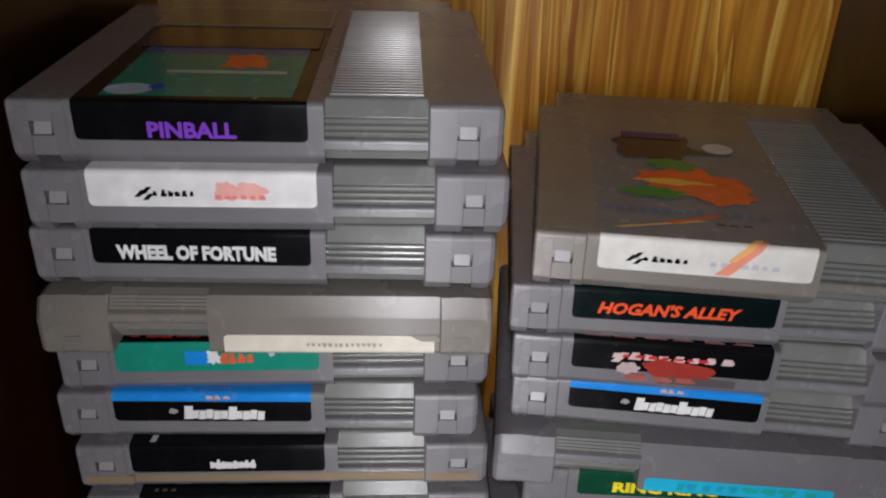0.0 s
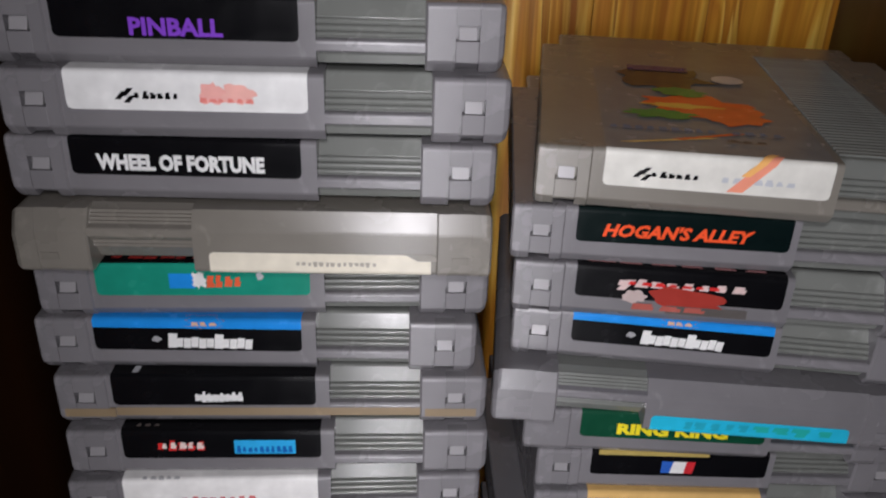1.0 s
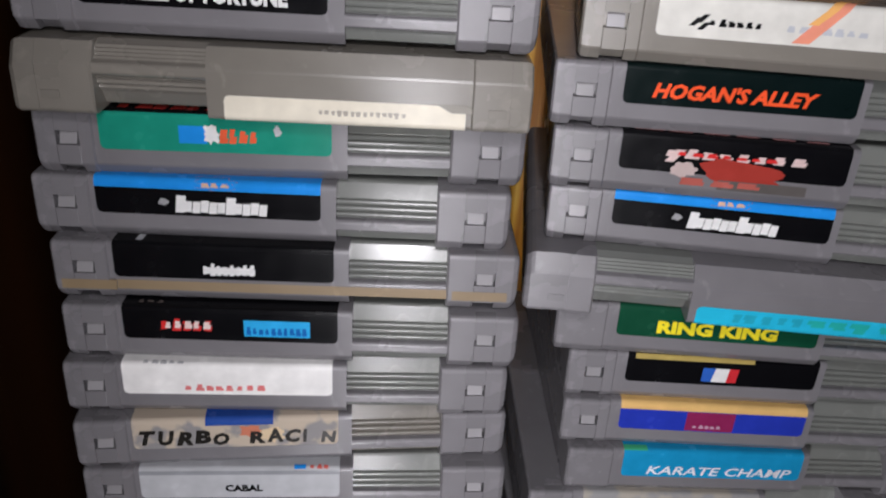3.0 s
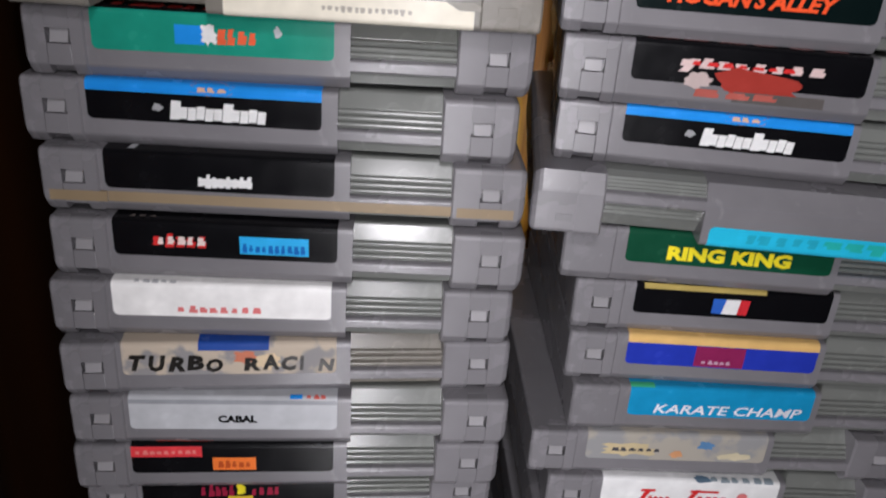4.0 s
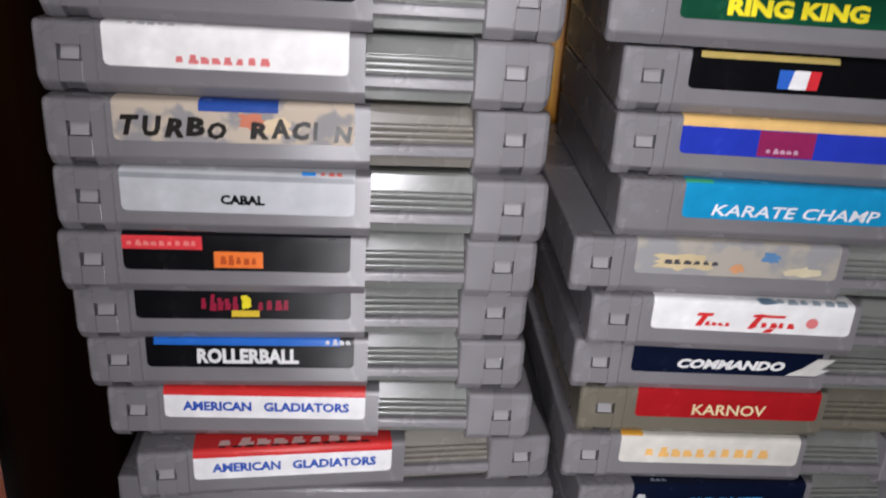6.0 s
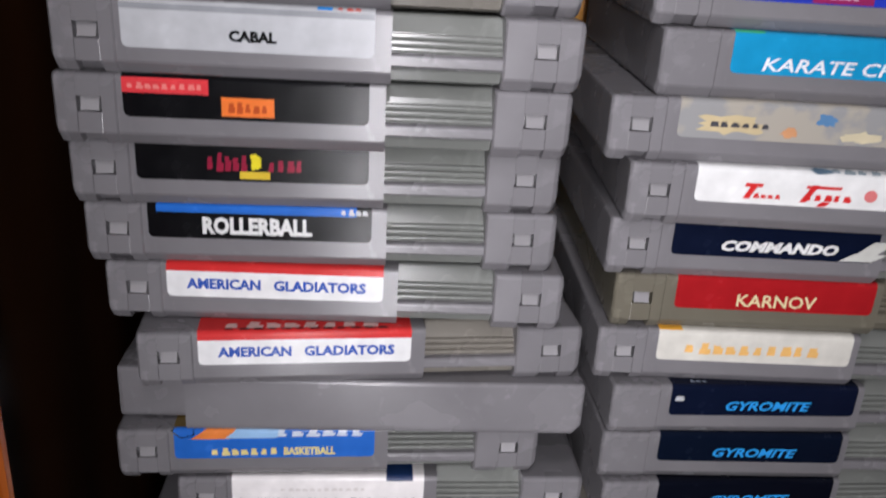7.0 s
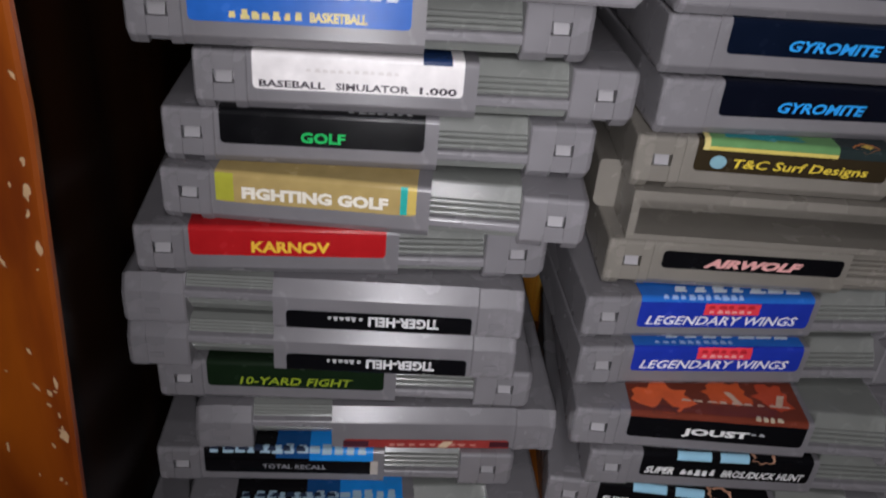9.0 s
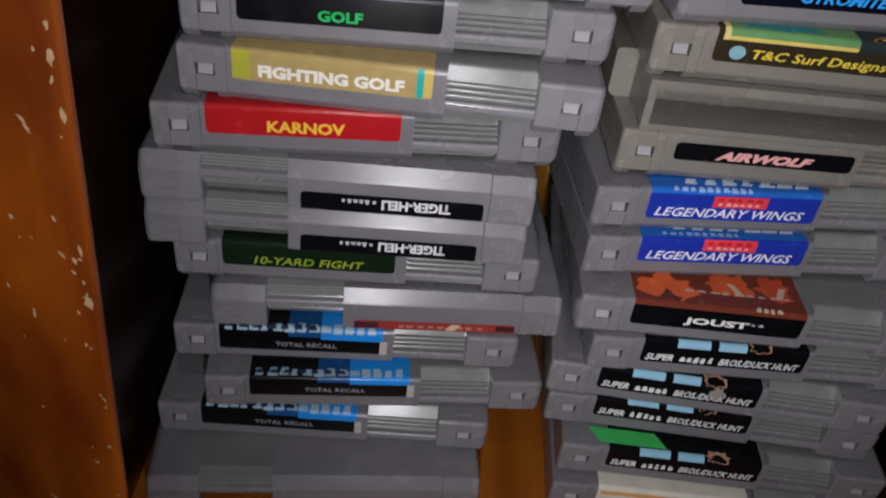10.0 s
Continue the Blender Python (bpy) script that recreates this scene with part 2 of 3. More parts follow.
def run(bm, xs):
    loft(bm, [station(x, pts) for x, pts in xs])


def shell_mesh(steep=False, plain=False):
    """The moulded body in one piece: two ears with their slots, the label bed, and the bed of the grip."""
    SLOPE[0] = 4.6 if steep else 2.6
    slot = 0.3 if steep else 3.0
    ear = [(-1.25, outline(1.5, 2.2, 1.2)), (-0.8, outline(0.6, 1.2, 0.4)), (0.3, outline(0, 0.3, 0)), (1.3, outline(0)), (4.9, outline(0)),
           (4.9, outline(slot)), (10.6, outline(slot)), (10.6, outline(0))]
    left = [(0.3 * x, p) if x < 0 else (x, p) for x, p in (ear[:5] if plain else ear)] + [(13.6, outline(0)), (14.0, outline(0.6)), (76.2, outline(0.6))]
    bed = [(76.2, outline(9.7, 0.5, 0.9)), (102.2, outline(9.7, 0.5, 0.9))]
    right = [(102.2, outline(0.6)), (102.7, outline(0))] + [(120 - x, p) for x, p in reversed(ear)]
    bm = bmesh.new()
    run(bm, left + bed + right)
    bmesh.ops.recalc_face_normals(bm, faces=bm.faces)
    me = bpy.data.meshes.new("shell")
    bm.to_mesh(me)
    bm.free()
    return me


def plug_mesh(opened=False):
    """The narrower plug end; the open one shows its slot."""
    bm = bmesh.new()
    if opened:
        outer, inner = [(6, 0), (114, 0), (114, 16.6), (6, 16.6)], [(8.4, 2.0), (111.6, 2.0), (111.6, 13.6), (8.4, 13.6)]
        rings = [[bm.verts.new(((x - 60) * MM, y * MM, z * MM)) for x, z in pts] for pts, y in ((outer, 112.9), (outer, 133), (inner, 133), (inner, 116))]
        for a, c in zip(rings, rings[1:]):
            for i in range(4):
                j = (i + 1) % 4
                bm.faces.new((a[i], a[j], c[j], c[i]))
        bm.faces.new(rings[-1])
        bm.faces.new(list(reversed(rings[0])))
        bmesh.ops.recalc_face_normals(bm, faces=bm.faces)
    else:
        add_box(bm, (-0.054, 0.1129, 0.0004), (0.054, 0.133, 0.0165), 0.0012)
    me = bpy.data.meshes.new("plug_end")
    bm.to_mesh(me)
    bm.free()
    return me


def grip_mesh():
    """The finger scoop with its stepped ribs, cut into the end and running along the face."""
    bm = bmesh.new()
    pts = [(7.5, 0.1), (5.3, 0.9), (4.7, 1.0), (4.5, 1.75), (4.1, 1.8), (3.9, 2.55), (3.5, 2.6), (3.3, 3.35), (2.9, 3.4), (2.6, 4.0), (0.9, 4.5), (0.6, 4.9), (0.6, 6.5), (0.75, 7.0), (1.2, 7.4), (2.9, 7.5)]
    for k in range(3):
        z, y = 7.6 + 1.45 * k, 2.9 + 0.75 * k
        pts += [(y, z), (y - 0.3, z + 0.65), (y - 0.1, z + 1.0), (y + 0.25, z + 1.2), (y + 0.9, z + 1.25)]
    pts += [(5.3, 12.0), (7.6, 15.5), (8.1, 15.95), (9.0, 16.1), (DEEP, 16.1), (DEEP, 0.1)]
    run(bm, [(76.2, pts), (102.2, pts)])
    bmesh.ops.recalc_face_normals(bm, faces=bm.faces)
    for f in bm.faces:
        f.material_index = 1 if f.calc_center_median().y < 0.0021 else 0
    me = bpy.data.meshes.new("grip")
    bm.to_mesh(me)
    bm.free()
    return me


def rib_mesh():
    bm = bmesh.new()
    add_box(bm, (17.2 * MM, 0, 16.0 * MM), (41.2 * MM, 1.35 * MM, 16.75 * MM), 0.0002)
    me = bpy.data.meshes.new("rib")
    bm.to_mesh(me)
    bm.free()
    return me


def clip_mesh(flush=False):
    """The snap tab in an ear: its foot and the bar above the catch."""
    bm = bmesh.new()
    if flush:
        add_box(bm, (-2.2 * MM, 0.05 * MM, 11.2 * MM), (2.2 * MM, 0.6 * MM, 13.2 * MM), 0.0001)
    else:
        add_box(bm, (-2.81 * MM, 0.03 * MM, 2.7 * MM), (2.81 * MM, 3.2 * MM, 7.8 * MM), 0.0002)
        bar = [(0.03, 11.5)] + [(0.03 + ROUND * (1 - math.cos(a)), H - ROUND * (1 - math.sin(a))) for a in (0, 0.4, 0.8, 1.2, 1.571)] + [(3.5, H), (3.5, 11.5)]
        loft(bm, [[(x * MM, y * MM, z * MM) for y, z in bar] for x in (-2.81, 2.81)])
    bmesh.ops.recalc_face_normals(bm, faces=bm.faces)
    me = bpy.data.meshes.new("clip")
    bm.to_mesh(me)
    bm.free()
    return me


def catch_mesh():
    """The sloped, shiny catch in the tab's window; its pale colour holds the glint."""
    bm = bmesh.new()
    prism = [(0.2, 8.1), (1.5, 11.2), (3.2, 11.2), (3.2, 8.1)]
    loft(bm, [[(x * MM, y * MM, z * MM) for y, z in prism] for x in (-2.1, 2.1)])
    bmesh.ops.recalc_face_normals(bm, faces=bm.faces)
    me = bpy.data.meshes.new("catch")
    bm.to_mesh(me)
    bm.free()
    return me


SHELLS, GRIPS, CLIPS = {}, {}, {}


def cached(store, key, make, mat):
    if key not in store:
        store[key] = make()
        store[key].materials.append(mat)
    return store[key]


def along(a, zb, lift):
    """The place (y, z) a millimetres along the label, from its lower edge up the front, round the edge and over the face."""
    front, y0 = H - ROUND - zb, 0.45
    arc = ROUND * math.pi / 2
    if a <= front:
        return y0 - lift, zb + a
    if a <= front + arc:
        q = (a - front) / ROUND
        r = ROUND + 0.15 + lift
        return 0.6 + ROUND - r * math.cos(q), H - ROUND + r * math.sin(q)
    return 0.6 + ROUND + (a - front - arc), H + 0.15 + lift


def patch_bm(u0, u1, v0, v1, zb, lift, corner=0.0, slant=0.0):
    """A printed field on the label. u: across it from 0 to 1. v: millimetres along it."""
    x0, x1 = LAB0 + u0 * (LAB1 - LAB0) - 60, LAB0 + u1 * (LAB1 - LAB0) - 60
    front = H - ROUND - zb
    stops = {v0, v1}
    for k in range(7):
        s = front + k / 6 * ROUND * math.pi / 2
        if v0 < s < v1:
            stops.add(s)
    if corner:
        stops |= {v0 + 0.3 * corner, v0 + corner, v1 - 0.3 * corner, v1 - corner}
    bm = bmesh.new()
    last = None
    for s in sorted(stops):
        y, z = along(s, zb, lift)
        edge = min(s - v0, v1 - s)
        inset = corner - math.sqrt(max(0.0, corner ** 2 - (corner - edge) ** 2)) if corner and edge < corner else 0.0
        d = slant * (s - v0)
        pair = [bm.verts.new(((x0 + inset + d) * MM, y * MM, z * MM)), bm.verts.new(((x1 - inset + d) * MM, y * MM, z * MM))]
        if last:
            bm.faces.new((last[0], last[1], pair[1], pair[0]))
        last = pair
    return bm


def disc_bm(u0, u1, v0, v1, zb, lift, rough, rng):
    """A round or ragged printed spot."""
    x0, x1 = LAB0 + u0 * (LAB1 - LAB0) - 60, LAB0 + u1 * (LAB1 - LAB0) - 60
    bm = bmesh.new()
    ring = []
    for k in range(22):
        q, r = k / 22 * math.tau, 1 - rough * rng.random()
        y, z = along((v0 + v1) / 2 + r * (v1 - v0) / 2 * math.sin(q), zb, lift)
        ring.append(bm.verts.new((((x0 + x1) / 2 + r * (x1 - x0) / 2 * math.cos(q)) * MM, y * MM, z * MM)))
    centre = bm.verts.new((sum(v.co.x for v in ring) / 22, sum(v.co.y for v in ring) / 22, sum(v.co.z for v in ring) / 22))
    for k in range(22):
        bm.faces.new((ring[k], ring[(k + 1) % 22], centre))
    return bm


def letters(text, bold, shear):
    """A flat mesh of the words, one unit wide and high."""
    cu = bpy.data.curves.new("lettering", "FONT")
    cu.body, cu.resolution_u, cu.offset, cu.shear = text, 2, bold, shear
    ob = bpy.data.objects.new("lettering", cu)
    scene.collection.objects.link(ob)
    dg = bpy.context.evaluated_depsgraph_get()
    me = bpy.data.meshes.new_from_object(ob.evaluated_get(dg))
    bpy.data.objects.remove(ob)
    co = np.empty(len(me.vertices) * 3)
    me.vertices.foreach_get("co", co)
    co = co.reshape(-1, 3)
    lo, hi = co.min(0), co.max(0)
    co = (co - lo) / np.maximum(hi - lo, 1e-6)
    return me, co


def write(text, u0, u1, v0, v1, zb, lift, colour, parent, bold=0.02, shear=0.0, label=""):
    me, co = letters(text, bold * 0.8 + 0.014, shear)
    w = LAB1 - LAB0
    out = np.zeros_like(co)
    out[:, 0] = (LAB0 + (u0 + co[:, 0] * (u1 - u0)) * w - 60) * MM
    for i, c in enumerate(co):
        y, z = along(v0 + c[1] * (v1 - v0), zb, lift)
        out[i, 1], out[i, 2] = y * MM, z * MM
    me.vertices.foreach_set("co", out.ravel())
    me.update()
    me.materials.clear()
    return part_of("lettering", me, paper(colour), parent, label)


def print_label(label_ob, items, zb, seed):
    rng = random.Random(seed)
    lift = 0.0
    for it in items:
        lift += 0.035
        what = it[0]
        if what == "r":        # field
            part("print", patch_bm(*it[1:5], zb, lift), paper(it[5]), label_ob)
        elif what == "s":      # slanted field
            part("print", patch_bm(*it[1:5], zb, lift, 0, it[6]), paper(it[5]), label_ob)
        elif what == "o":      # round spot
            part("print", disc_bm(*it[1:5], zb, lift, 0.0, rng), paper(it[5]), label_ob)
        elif what == "g":      # ragged spot
            part("print", disc_bm(*it[1:5], zb, lift, 0.45, rng), paper(it[5]), label_ob)
        elif what == "b":      # a line of writing too small to read
            u0, u1, v0, v1, count, colour, slant = it[1:]
            step = (u1 - u0) / count
            for k in range(count):
                wide = step * rng.uniform(0.55, 0.9)
                up, down = (v1 - v0) * rng.uniform(0, 0.3), (v1 - v0) * rng.uniform(0, 0.15)
                a = u0 + (k + rng.uniform(0, 0.1)) * step
                mid = v0 + (v1 - v0) * rng.uniform(0.35, 0.6)
                part("print", patch_bm(a, a + wide, v0 + down, mid, zb, lift, 0, slant), paper(colour), label_ob)
                part("print", patch_bm(a + wide * rng.uniform(0, 0.2), a + wide * rng.uniform(0.75, 1), mid, v1 - up, zb, lift, 0, slant), paper(colour), label_ob)
        elif what == "t":      # words
            write(*it[1:6], zb, lift, it[6], label_ob, *it[7:])
        elif what == "h":      # hand lettering, uneven
            text, u0, u1, v0, v1, colour = it[1:]
            step = (u1 - u0) / len(text)
            for k, ch in enumerate(text):
                if ch != " ":
                    d, e = rng.uniform(-0.5, 0.4), rng.uniform(0.75, 1.0)
                    a = u0 + k * step
                    write(ch, a, a + step * (0.92 if ch != "I" else 0.25), v0 + d, v0 + d + (v1 - v0) * e, zb, lift, colour, label_ob, 0.05, rng.uniform(-0.15, 0.3))


def cartridge(m, label, base=None, items=(), shell="grey", clips=True, zb=7.0, reach=92.0, ridges=False, opened=False, grip=None, paper_mat=None, seed=1, stain=False):
    flipped = m.to_3x3().col[2].z < 0
    thing = new("game_cartridge")
    thing.empty_display_size = 0.01
    thing.matrix_basis = m
    tagged(thing, label, "game cartridge", "stacked cartridges")
    mat = {"grey": GREY, "warm": WARM, "olive": OLIVE}[shell]
    part_of("shell", cached(SHELLS, (shell, flipped, clips), lambda: shell_mesh(flipped, not clips), mat), None, thing)
    part_of("plug_end", cached(SHELLS, (shell, "plug", opened), lambda: plug_mesh(opened), mat), None, thing)
    gm = {"rib": RIB, "warm": WARM, "olive": OLIVE}[grip or ("rib" if shell == "grey" else shell)]
    grip_ob = part_of("grip", cached(GRIPS, (gm.name, shell), grip_mesh, gm), None, thing)
    if len(grip_ob.data.materials) < 2:
        grip_ob.data.materials.append(mat)
    if ridges:
        for k in range(40):
            part_of("rib", cached(GRIPS, "rib" + gm.name, rib_mesh, gm), None, grip_ob, "", Matrix.Translation((0, (9.6 + 2.55 * k) * MM, 0)))
    cm = CLIP if shell == "grey" else mat
    for k, x in enumerate((7.75, 112.25)):
        if clips or k:
            clip = part_of("clip", cached(CLIPS, (cm.name, flipped), lambda: clip_mesh(flipped), cm), None, thing, "", Matrix.Translation(((x - 60) * MM, 0, 0)))
            if not flipped:
                part_of("catch", cached(CLIPS, "catch", catch_mesh, CATCH), None, clip)
    if stain:
        for k, (x0, x1, y) in enumerate(((-58.5, -44.4, -0.05), (-44.3, 43.0, 0.55), (43.7, 58.5, -0.05))):
            bm = bmesh.new()
            add_box(bm, (x0 * MM, y * MM, 3.3 * MM), (x1 * MM, 2.0 * MM, 6.0 * MM))
            part("yellowed_band", bm, STAIN, thing, "yellowed lower edge")
    if base or paper_mat:
        lab = part("label", patch_bm(0, 1, 0, reach, zb, 0.0, 1.3), paper_mat or paper(base), thing)
        if m.translation.x > 0.33:      # labels of this stack sit a little further in
            lab.location.x = 1.9 * MM
        print_label(lab, items, zb, seed)
    return thing


def put(x, y, z, yaw, flipped=False):
    m = pose(x, y, z, 0, 0, yaw)
    return m @ Matrix.Translation((0, 0, H * MM)) @ pose(0, 0, 0, 0, 180, 0) if flipped else m


# ---- colours of the prints ----
BLK, NAVY, WHT, CREAM = (0.004, 0.004, 0.005), (0.004, 0.007, 0.022), (0.78, 0.78, 0.77), (0.75, 0.70, 0.58)
RED, ORANGE, CRIM, PINK = (0.62, 0.03, 0.03), (0.85, 0.14, 0.03), (0.42, 0.012, 0.015), (0.8, 0.35, 0.32)
BLUE, SKY, CYAN, TEAL = (0.02, 0.06, 0.5), (0.015, 0.26, 0.75), (0.02, 0.45, 0.72), (0.01, 0.24, 0.18)
GREEN, DGREEN, YEL, GOLD = (0.03, 0.5, 0.1), (0.006, 0.06, 0.03), (0.85, 0.72, 0.03), (0.42, 0.3, 0.09)
PURP, SILV, TAN, BROWN = (0.22, 0.06, 0.55), (0.5, 0.51, 0.53), (0.75, 0.5, 0.16), (0.13, 0.06, 0.02)

# ---- the two stacks, from the top down ----
def logo_white(u0, u1):
    """A bold stylised white title, drawn as plain slanted shapes."""
    w = (u1 - u0) / 11
    return [("s", u0 + w * k, u0 + w * (k + (1.12 if k in (0, 6) else 0.93)), 0.9 + 0.3 * (k % 2), 5.6 if k in (0, 6) else 4.1 + 0.4 * (k % 3 == 0), WHT, 0.12) for k in range(11)]


WRESTLE = [("r", 0, 1, 7.2, 40, SKY), ("g", 0.42, 0.64, 6.6, 12.5, (0.4, 0.14, 0.09)), ("b", 0.47, 0.6, 8.0, 9.2, 3, (0.6, 0.4, 0.3), 0),
           ("g", 0.27, 0.33, 2.5, 5.0, (0.35, 0.35, 0.36))] + logo_white(0.35, 0.76)
GLAD = [("r", 0, 1, 7.4, 60, RED), ("t", "AMERICAN", 0.09, 0.43, 2.3, 5.4, (0.03, 0.09, 0.42), 0.035), ("t", "GLADIATORS", 0.49, 0.92, 2.3, 5.4, (0.03, 0.09, 0.42), 0.035)]
GLAD2 = GLAD + [("b", 0.12, 0.85, 10.6, 14.5, 8, (0.7, 0.45, 0.42), 0.2), ("b", 0.12, 0.9, 10.0, 10.9, 12, (0.06, 0.01, 0.01), 0)]
TR = [("r", 0.0, 0.42, 7.0, 60, BLK), ("r", 0.42, 0.72, 7.0, 60, (0.01, 0.07, 0.22)), ("r", 0.62, 1.0, 6.2, 60, SKY),
      ("b", 0.03, 0.98, 9.0, 13.2, 13, (0.35, 0.5, 0.6), 0.1), ("b", 0.03, 0.62, 10.0, 12.2, 7, (0.02, 0.03, 0.06), 0.1),
      ("r", 0, 1, 0.4, 6.2, BLK), ("t", "TOTAL RECALL", 0.34, 0.72, 2.2, 4.2, (0.3, 0.3, 0.32), 0.0)]
WINGS = [("t", "LEGENDARY WINGS", 0.05, 0.93, 1.0, 4.4, (0.75, 0.76, 0.82), 0.0, 0.25), ("r", 0.37, 0.69, 5.0, 9.3, (0.75, 0.05, 0.07)),
         ("b", 0.4, 0.66, 5.6, 7.0, 6, PINK, 0), ("b", 0.39, 0.67, 7.4, 8.7, 5, (0.45, 0.02, 0.03), 0), ("r", 0, 1, 9.8, 60, (0.02, 0.13, 0.5)),
         ("b", 0.12, 0.6, 10.4, 12.4, 10, (0.3, 0.45, 0.75), 0.2), ("b", 0.2, 0.95, 13.0, 17.5, 7, (0.6, 0.68, 0.78), 0.5)]
GYRO = [("t", "GYROMITE", 0.3, 0.76, 1.6, 4.8, (0.03, 0.33, 0.8), 0.02, 0.25)]
HELI = [("t", "TIGER-HELI", 0.18, 0.56, 1.2, 4.9, (0.72, 0.72, 0.72), 0.03), ("b", 0.59, 0.79, 1.6, 3.4, 6, (0.5, 0.5, 0.5), 0)]
DUCK = [("t", "SUPER", 0.03, 0.2, 0.9, 4.0, WHT, 0.02, 0.25), ("b", 0.235, 0.45, 0.9, 4.0, 5, WHT, 0.25), ("t", "BROS./DUCK HUNT", 0.48, 0.97, 0.9, 4.0, WHT, 0.012, 0.25),
        ("r", 0.2, 0.4, 7.6, 10.8, (0.3, 0.55, 0.7)), ("r", 0.45, 0.62, 7.6, 10.8, (0.3, 0.55, 0.7)), ("g", 0.62, 0.8, 7.2, 14.0, (0.5, 0.26, 0.16))]


# x, y, height, yaw of each front edge; label words; paint
cartridge(put(0.2619, 0.2582, 0.5843, 1.5), "grey cartridge, black label with purple title, topmost of its stack", BLK,
          [("t", "PINBALL", 0.31, 0.69, 0.7, 4.9, PURP, 0.03), ("r", 0.1, 0.93, 13.0, 54.0, TEAL), ("r", 0.1, 0.93, 54.0, 61.0, (0.02, 0.1, 0.3)),
           ("g", 0.5, 0.78, 36, 56, ORANGE), ("r", 0.3, 0.86, 33.5, 36.0, (0.5, 0.58, 0.5)), ("o", 0.1, 0.31, 13.5, 23.0, (0.45, 0.58, 0.68)), ("g", 0.28, 0.36, 17, 24, BLUE),
           # brown fields from 61 to 86 mm: the wood's reflection painted onto the label
           ("r", 0.05, 0.97, 61, 86, (0.07, 0.04, 0.02)), ("g", 0.7, 0.95, 66, 82, (0.16, 0.06, 0.02)), ("g", 0.76, 0.79, 10.6, 12.0, (0.35, 0.35, 0.38)),
           ("r", 0.0, 1.0, 88, 117, (0.3, 0.3, 0.27)), ("r", 0.02, 0.98, 90, 115, (0.16, 0.15, 0.11))], ridges=True, reach=87, zb=6.7)
cartridge(put(0.2639, 0.2546, 0.5674, 1.4), "grey game cartridge with a faded white label and pink print", WHT,
          [("s", 0.2, 0.225, 2.6, 4.6, BLK, 0.9), ("s", 0.225, 0.25, 3.4, 5.4, BLK, 0.9), ("s", 0.235, 0.26, 1.8, 3.6, BLK, 0.9), ("b", 0.28, 0.47, 2.8, 4.8, 6, BLK, 0.3),
           ("g", 0.53, 0.68, 1.2, 8, (0.85, 0.42, 0.38)), ("g", 0.62, 0.81, 1.0, 7.4, (0.85, 0.45, 0.4)), ("b", 0.55, 0.78, 2.2, 3.6, 6, (0.8, 0.25, 0.22), 0)], zb=7.3)
cartridge(put(0.2614, 0.2561, 0.5501, 0.3), "grey game cartridge, black label with white title", BLK,
          [("t", "WHEEL OF FORTUNE", 0.11, 0.84, 1.2, 5.6, WHT, 0.05)])
cartridge(put(0.2622, 0.2509, 0.5324, 1.1, True), "yellowed grey cartridge lying upside down, cream label", CREAM,
          [("b", 0.25, 0.62, 2.4, 3.9, 14, (0.4, 0.37, 0.32), 0), ("s", 0.0, 0.12, -0.05, 1.8, (0.29, 0.275, 0.24), -1.8)], shell="warm", zb=10.6)
cartridge(put(0.2619, 0.2585, 0.5146, 2.7), "grey game cartridge, green label with blue and red print", (0.012, 0.26, 0.18),
          [("r", 0.34, 0.46, 2.2, 6.8, SKY), ("g", 0.44, 0.52, 1.6, 8.0, WHT), ("b", 0.51, 0.68, 2.4, 6.6, 4, (0.75, 0.12, 0.05), 0.2), ("g", 0.745, 0.785, 4.4, 7.8, SILV),
           ("r", 0, 1, 9.6, 60, BLK), ("b", 0.07, 0.52, 10.8, 16.5, 6, (0.55, 0.05, 0.04), 0.2)])
cartridge(put(0.2592, 0.2566, 0.4976, 1.0), "grey game cartridge, blue and black label with white title", BLK, WRESTLE)
cartridge(put(0.2628, 0.2541, 0.4808, 1.8), "grey game cartridge, black label with small white title", BLK,
          [("b", 0.4, 0.64, 1.0, 4.8, 8, WHT, 0.15), ("r", 0.41, 0.62, 1.6, 3.6, WHT), ("s", 0.1, 0.13, 10.8, 14, SILV, 0.1)], stain=True)
cartridge(put(0.2640, 0.2521, 0.4632, 1.8), "grey game cartridge, black label with red and cyan print", BLK,
          [("b", 0.17, 0.42, 2.6, 6.6, 5, RED, 0.3), ("b", 0.19, 0.41, 3.2, 6.0, 5, (0.8, 0.66, 0.62), 0.3), ("r", 0.56, 0.87, 1.6, 6.6, (0.03, 0.4, 0.78)),
           ("b", 0.57, 0.86, 2.0, 4.6, 10, (0.01, 0.13, 0.45), 0), ("b", 0.07, 0.2, 10.8, 12.4, 3, (0.12, 0.1, 0.09), 0)])
cartridge(put(0.2626, 0.2513, 0.4462, 3.2), "grey game cartridge, white label with faint red print", (0.86, 0.85, 0.83),
          [("b", 0.29, 0.68, 1.2, 3.4, 8, (0.72, 0.2, 0.2), 0.1), ("b", 0.1, 0.3, 9.6, 10.8, 5, (0.45, 0.45, 0.46), 0)])
cartridge(put(0.2642, 0.2511, 0.4290, 6.5), "grey cartridge, peeled label with hand-lettered title", None,
          [("r", 0.35, 0.68, 7.6, 14, (0.02, 0.07, 0.32)), ("g", 0.5, 0.64, 3, 8, (0.6, 0.2, 0.12)), ("g", 0.6, 0.75, 0.8, 7, (0.7, 0.55, 0.36)),
           ("h", "TURBO RACIN", 0.03, 1.0, 1.2, 6.6, (0.02, 0.018, 0.016))], paper_mat=worn("peeled_label", (0.5, 0.42, 0.33), (0.26, 0.25, 0.25), 95), grip="warm")
